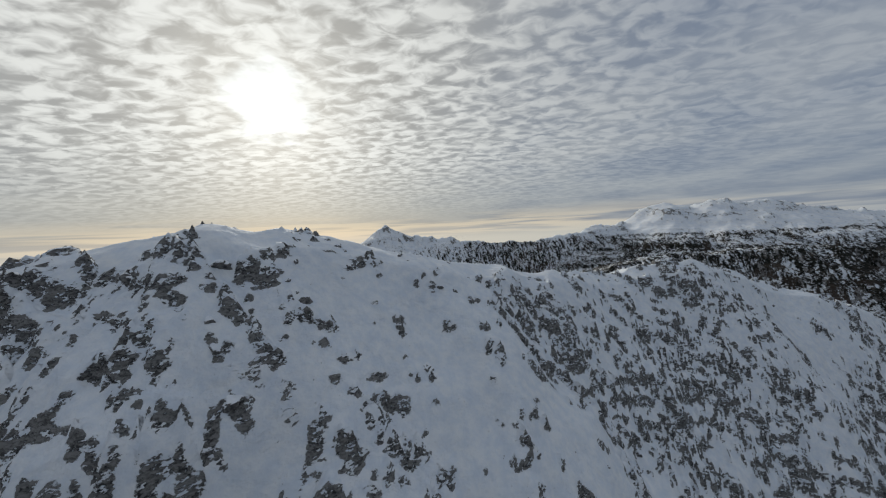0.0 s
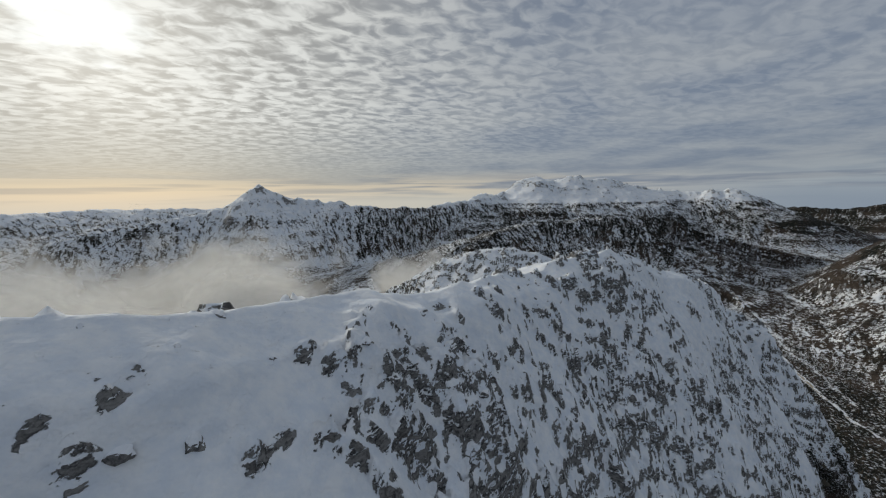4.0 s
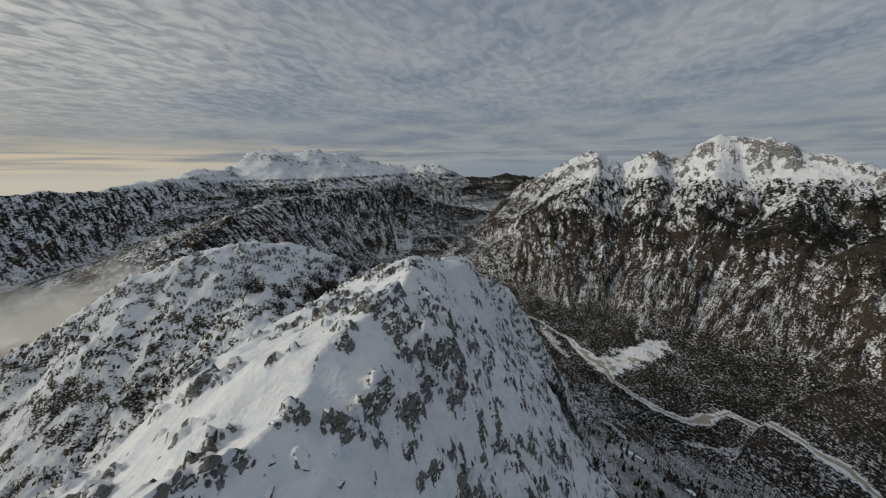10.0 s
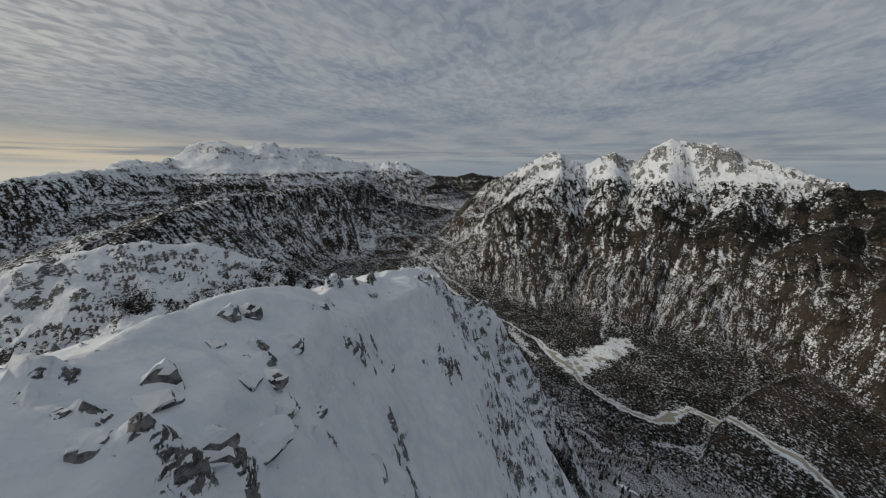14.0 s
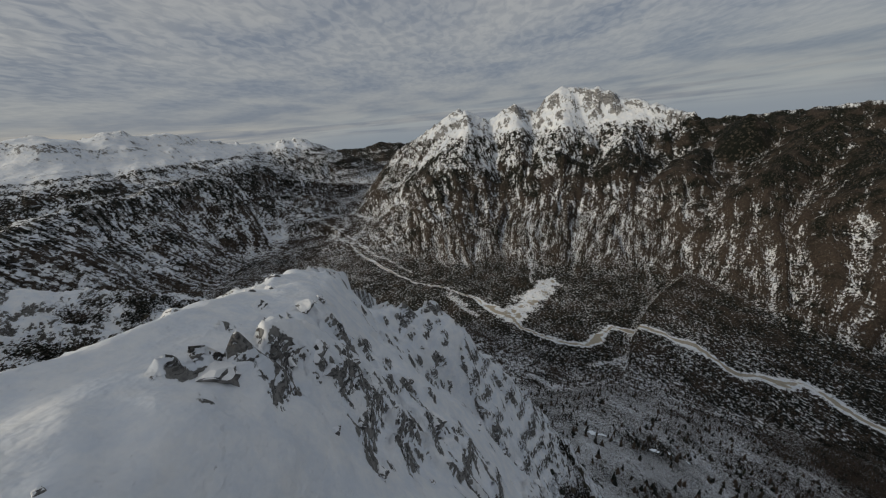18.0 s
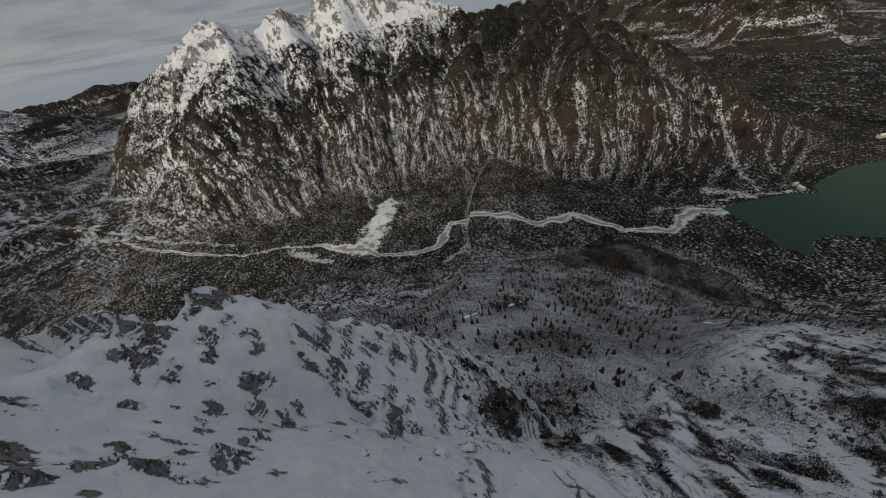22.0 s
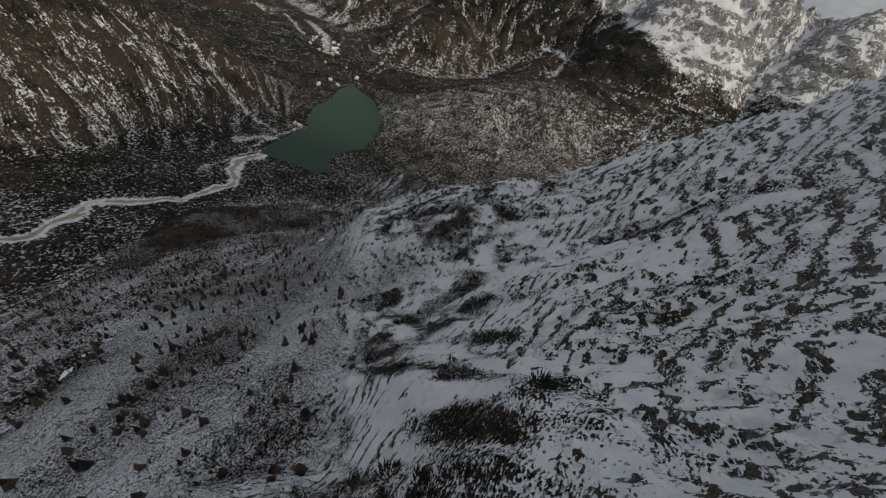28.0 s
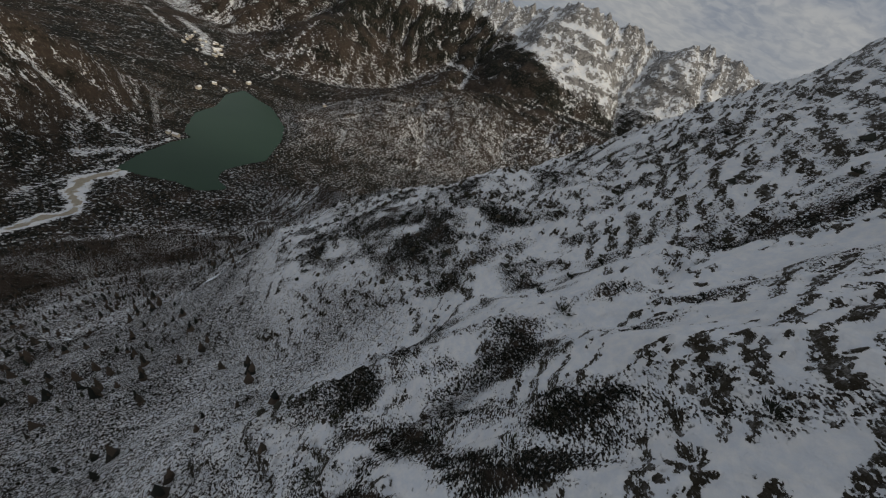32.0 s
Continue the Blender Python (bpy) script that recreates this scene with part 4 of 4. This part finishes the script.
tops = ground_at(wx_[index], wy_[index])[0]
stuff("scrub", "dark dwarf pine scrub scattered over snow", wx_[index], wy_[index], tops - 0.3, rs.uniform(1.2, 3.2, len(index)), ((0.0, 0.62, 0.55),), SCRUB)


# ---------------------------------------------------------------- buildings by the lake and in the side valley
def house(wide, deep, tall):
    root = new("house")
    bm = bmesh.new()
    bmesh.ops.create_cube(bm, size=1.0, matrix=Matrix.Translation((0, 0, tall / 2 - 1)) @ Matrix.Diagonal((wide, deep, tall + 2, 1)))
    part("wall", bm, PLASTER, root)
    bm = bmesh.new()
    rise, over = deep * 0.34, 0.7
    outline = [(-deep / 2 - over, tall - 0.4), (0, tall + rise), (deep / 2 + over, tall - 0.4), (deep / 2 + over, tall - 0.1), (0, tall + rise + 0.4), (-deep / 2 - over, tall - 0.1)]
    ends = [[bm.verts.new((sx * (wide / 2 + over), y, z)) for y, z in outline] for sx in (-1, 1)]
    for j in range(6):
        bm.faces.new((ends[0][j], ends[0][(j + 1) % 6], ends[1][(j + 1) % 6], ends[1][j]))
    for e in ends:
        bm.faces.new((e[0], e[1], e[4], e[5]))
        bm.faces.new((e[1], e[2], e[3], e[4]))
    roof = part("roof", bm, TIMBER, root)
    bm = bmesh.new()
    lay = [(-deep / 2 - over, tall), (0, tall + rise + 0.5), (deep / 2 + over, tall), (deep / 2 + over, tall + 0.3), (0, tall + rise + 0.85), (-deep / 2 - over, tall + 0.3)]
    ends = [[bm.verts.new((sx * (wide / 2 + over - 0.1), y, z)) for y, z in lay] for sx in (-1, 1)]
    for j in range(6):
        bm.faces.new((ends[0][j], ends[0][(j + 1) % 6], ends[1][(j + 1) % 6], ends[1][j]))
    for e in ends:
        bm.faces.new((e[0], e[1], e[4], e[5]))
        bm.faces.new((e[1], e[2], e[3], e[4]))
    part("snow_layer", bm, SNOW, roof, "snow lying on the roof")
    return tagged(root, "small pale house with a snow-covered gable roof", "house", "houses by the lake")


homes = [house(16, 10, 7), house(11, 9, 6), house(22, 11, 9)]
places = [(284, -1180), (303, -1193), (263, -1650), (181, -1699), (150, -1987), (95, -1853), (217, -1750), (259, -2008)]
places += [(264 + chance.uniform(-60, 110), -2160 - chance.uniform(0, 480)) for _ in range(22)] + [(-610, -1880), (-570, -1868), (-190, -1600)]
zs = ground_at([p[0] for p in places], [p[1] for p in places])[0]
for i, (x, y) in enumerate(places):
    m = pose(x, y, float(zs[i]), 0, 0, chance.uniform(0, 180))
    if i < 3:
        homes[i].matrix_basis = m
    else:
        copy_thing(homes[i % 3], m)

# a stone cairn on the summit
cairn = new("cairn")
tagged(cairn, "small pile of grey stones on the snowy summit", "cairn")
for k in range(9):
    pick = random.Random(60 + k)
    bm = bmesh.new()
    bmesh.ops.create_icosphere(bm, subdivisions=1, radius=1.0)
    for v in bm.verts:
        v.co *= pick.uniform(0.75, 1.1)
        v.co.z *= 0.6
    size = 0.22 - 0.015 * k
    ring = (0, 2.1, 4.2)[k % 3]
    shift = 0.25 * (1 - k / 9)
    bmesh.ops.transform(bm, verts=bm.verts, matrix=Matrix.Translation((math.cos(ring + k) * shift, math.sin(ring + k) * shift, 0.06 + 0.07 * k)) @ Matrix.Scale(size, 4))
    part("stone", bm, LIMESTONE, cairn)
cairn.matrix_basis = pose(-117.5, -47, float(ground_at([-117.5], [-47])[0][0]) - 0.05)


# ---------------------------------------------------------------- mist in the southern valley
def mist_material():
    m = bpy.data.materials.new("drifting_mist")
    m.use_nodes = True
    n = Nodes(m.node_tree)
    uv = n.add("ShaderNodeTexCoord").outputs["Generated"]
    axes = n.add("ShaderNodeSeparateXYZ", Vector=uv)
    across = n.math("MULTIPLY", n.math("ABSOLUTE", n.math("SUBTRACT", axes.outputs["X"], 0.5)), 2.0)
    height = axes.outputs["Z"]
    pos = n.add("ShaderNodeNewGeometry").outputs["Position"]
    wisps = n.noise(pos, 0.012, 7.0, 0.58, 0.6)
    edge = n.math("MULTIPLY", n.ramp(across, 1.0, 0.45), n.math("MULTIPLY", n.ramp(height, 1.0, 0.42), n.ramp(height, 0.0, 0.25)))
    dense = n.math("MULTIPLY", n.ramp(n.math("ADD", n.math("MULTIPLY", edge, 0.75), n.math("MULTIPLY", n.math("SUBTRACT", wisps, 0.5), 1.5)), 0.12, 0.80), 0.62)
    lit = n.add("ShaderNodeMixShader", i0=0.5)
    n.tree.links.new(n.add("ShaderNodeBsdfDiffuse", Color=col(0.86, 0.85, 0.82)).outputs[0], lit.inputs[1])
    n.tree.links.new(n.add("ShaderNodeBsdfTranslucent", Color=col(0.86, 0.85, 0.82)).outputs[0], lit.inputs[2])
    out = n.add("ShaderNodeMixShader", i0=dense)
    n.tree.links.new(n.add("ShaderNodeBsdfTransparent").outputs[0], out.inputs[1])
    n.tree.links.new(lit.outputs[0], out.inputs[2])
    n.tree.links.new(out.outputs[0], n.add("ShaderNodeOutputMaterial").inputs["Surface"])
    return m


MIST = mist_material()


def mist_bank(x, y, z, wide, tall, deep, layers, turn, seed):
    """A bank of cloud: bulging veils one behind the other."""
    root = new("mist_bank")
    for k in range(layers):
        bm = bmesh.new()
        rows, cols = 10, 26
        grid = []
        for i in range(rows):
            line = []
            for j in range(cols):
                u, v = 2 * j / (cols - 1) - 1, i / (rows - 1)
                bulge = 0.35 * deep * (1 - u * u) * math.sin(math.pi * v) + 0.25 * deep * noise.noise(Vector((u * 1.7, v * 1.7, k * 3.1 + seed)))
                line.append(bm.verts.new((u * wide * (1 - 0.06 * k), (k / max(layers - 1, 1) - 0.5) * deep - bulge, (v - 0.5) * tall * (1 + 0.2 * noise.noise(Vector((u * 2, k, seed)))))))
            grid.append(line)
        for i in range(rows - 1):
            for j in range(cols - 1):
                f = bm.faces.new((grid[i][j], grid[i][j + 1], grid[i + 1][j + 1], grid[i + 1][j]))
                f.smooth = True
        part("veil", bm, MIST, root)
    root.matrix_basis = pose(x, y, z, 0, 0, turn)
    return tagged(root, "pale drifting mist bank in the valley below the ridge", "mist", "mist in the valley")


mist_bank(-270, 360, -105, 240, 220, 120, 5, 14, 1.0)
mist_bank(70, 520, -140, 110, 100, 60, 2, -10, 4.0)
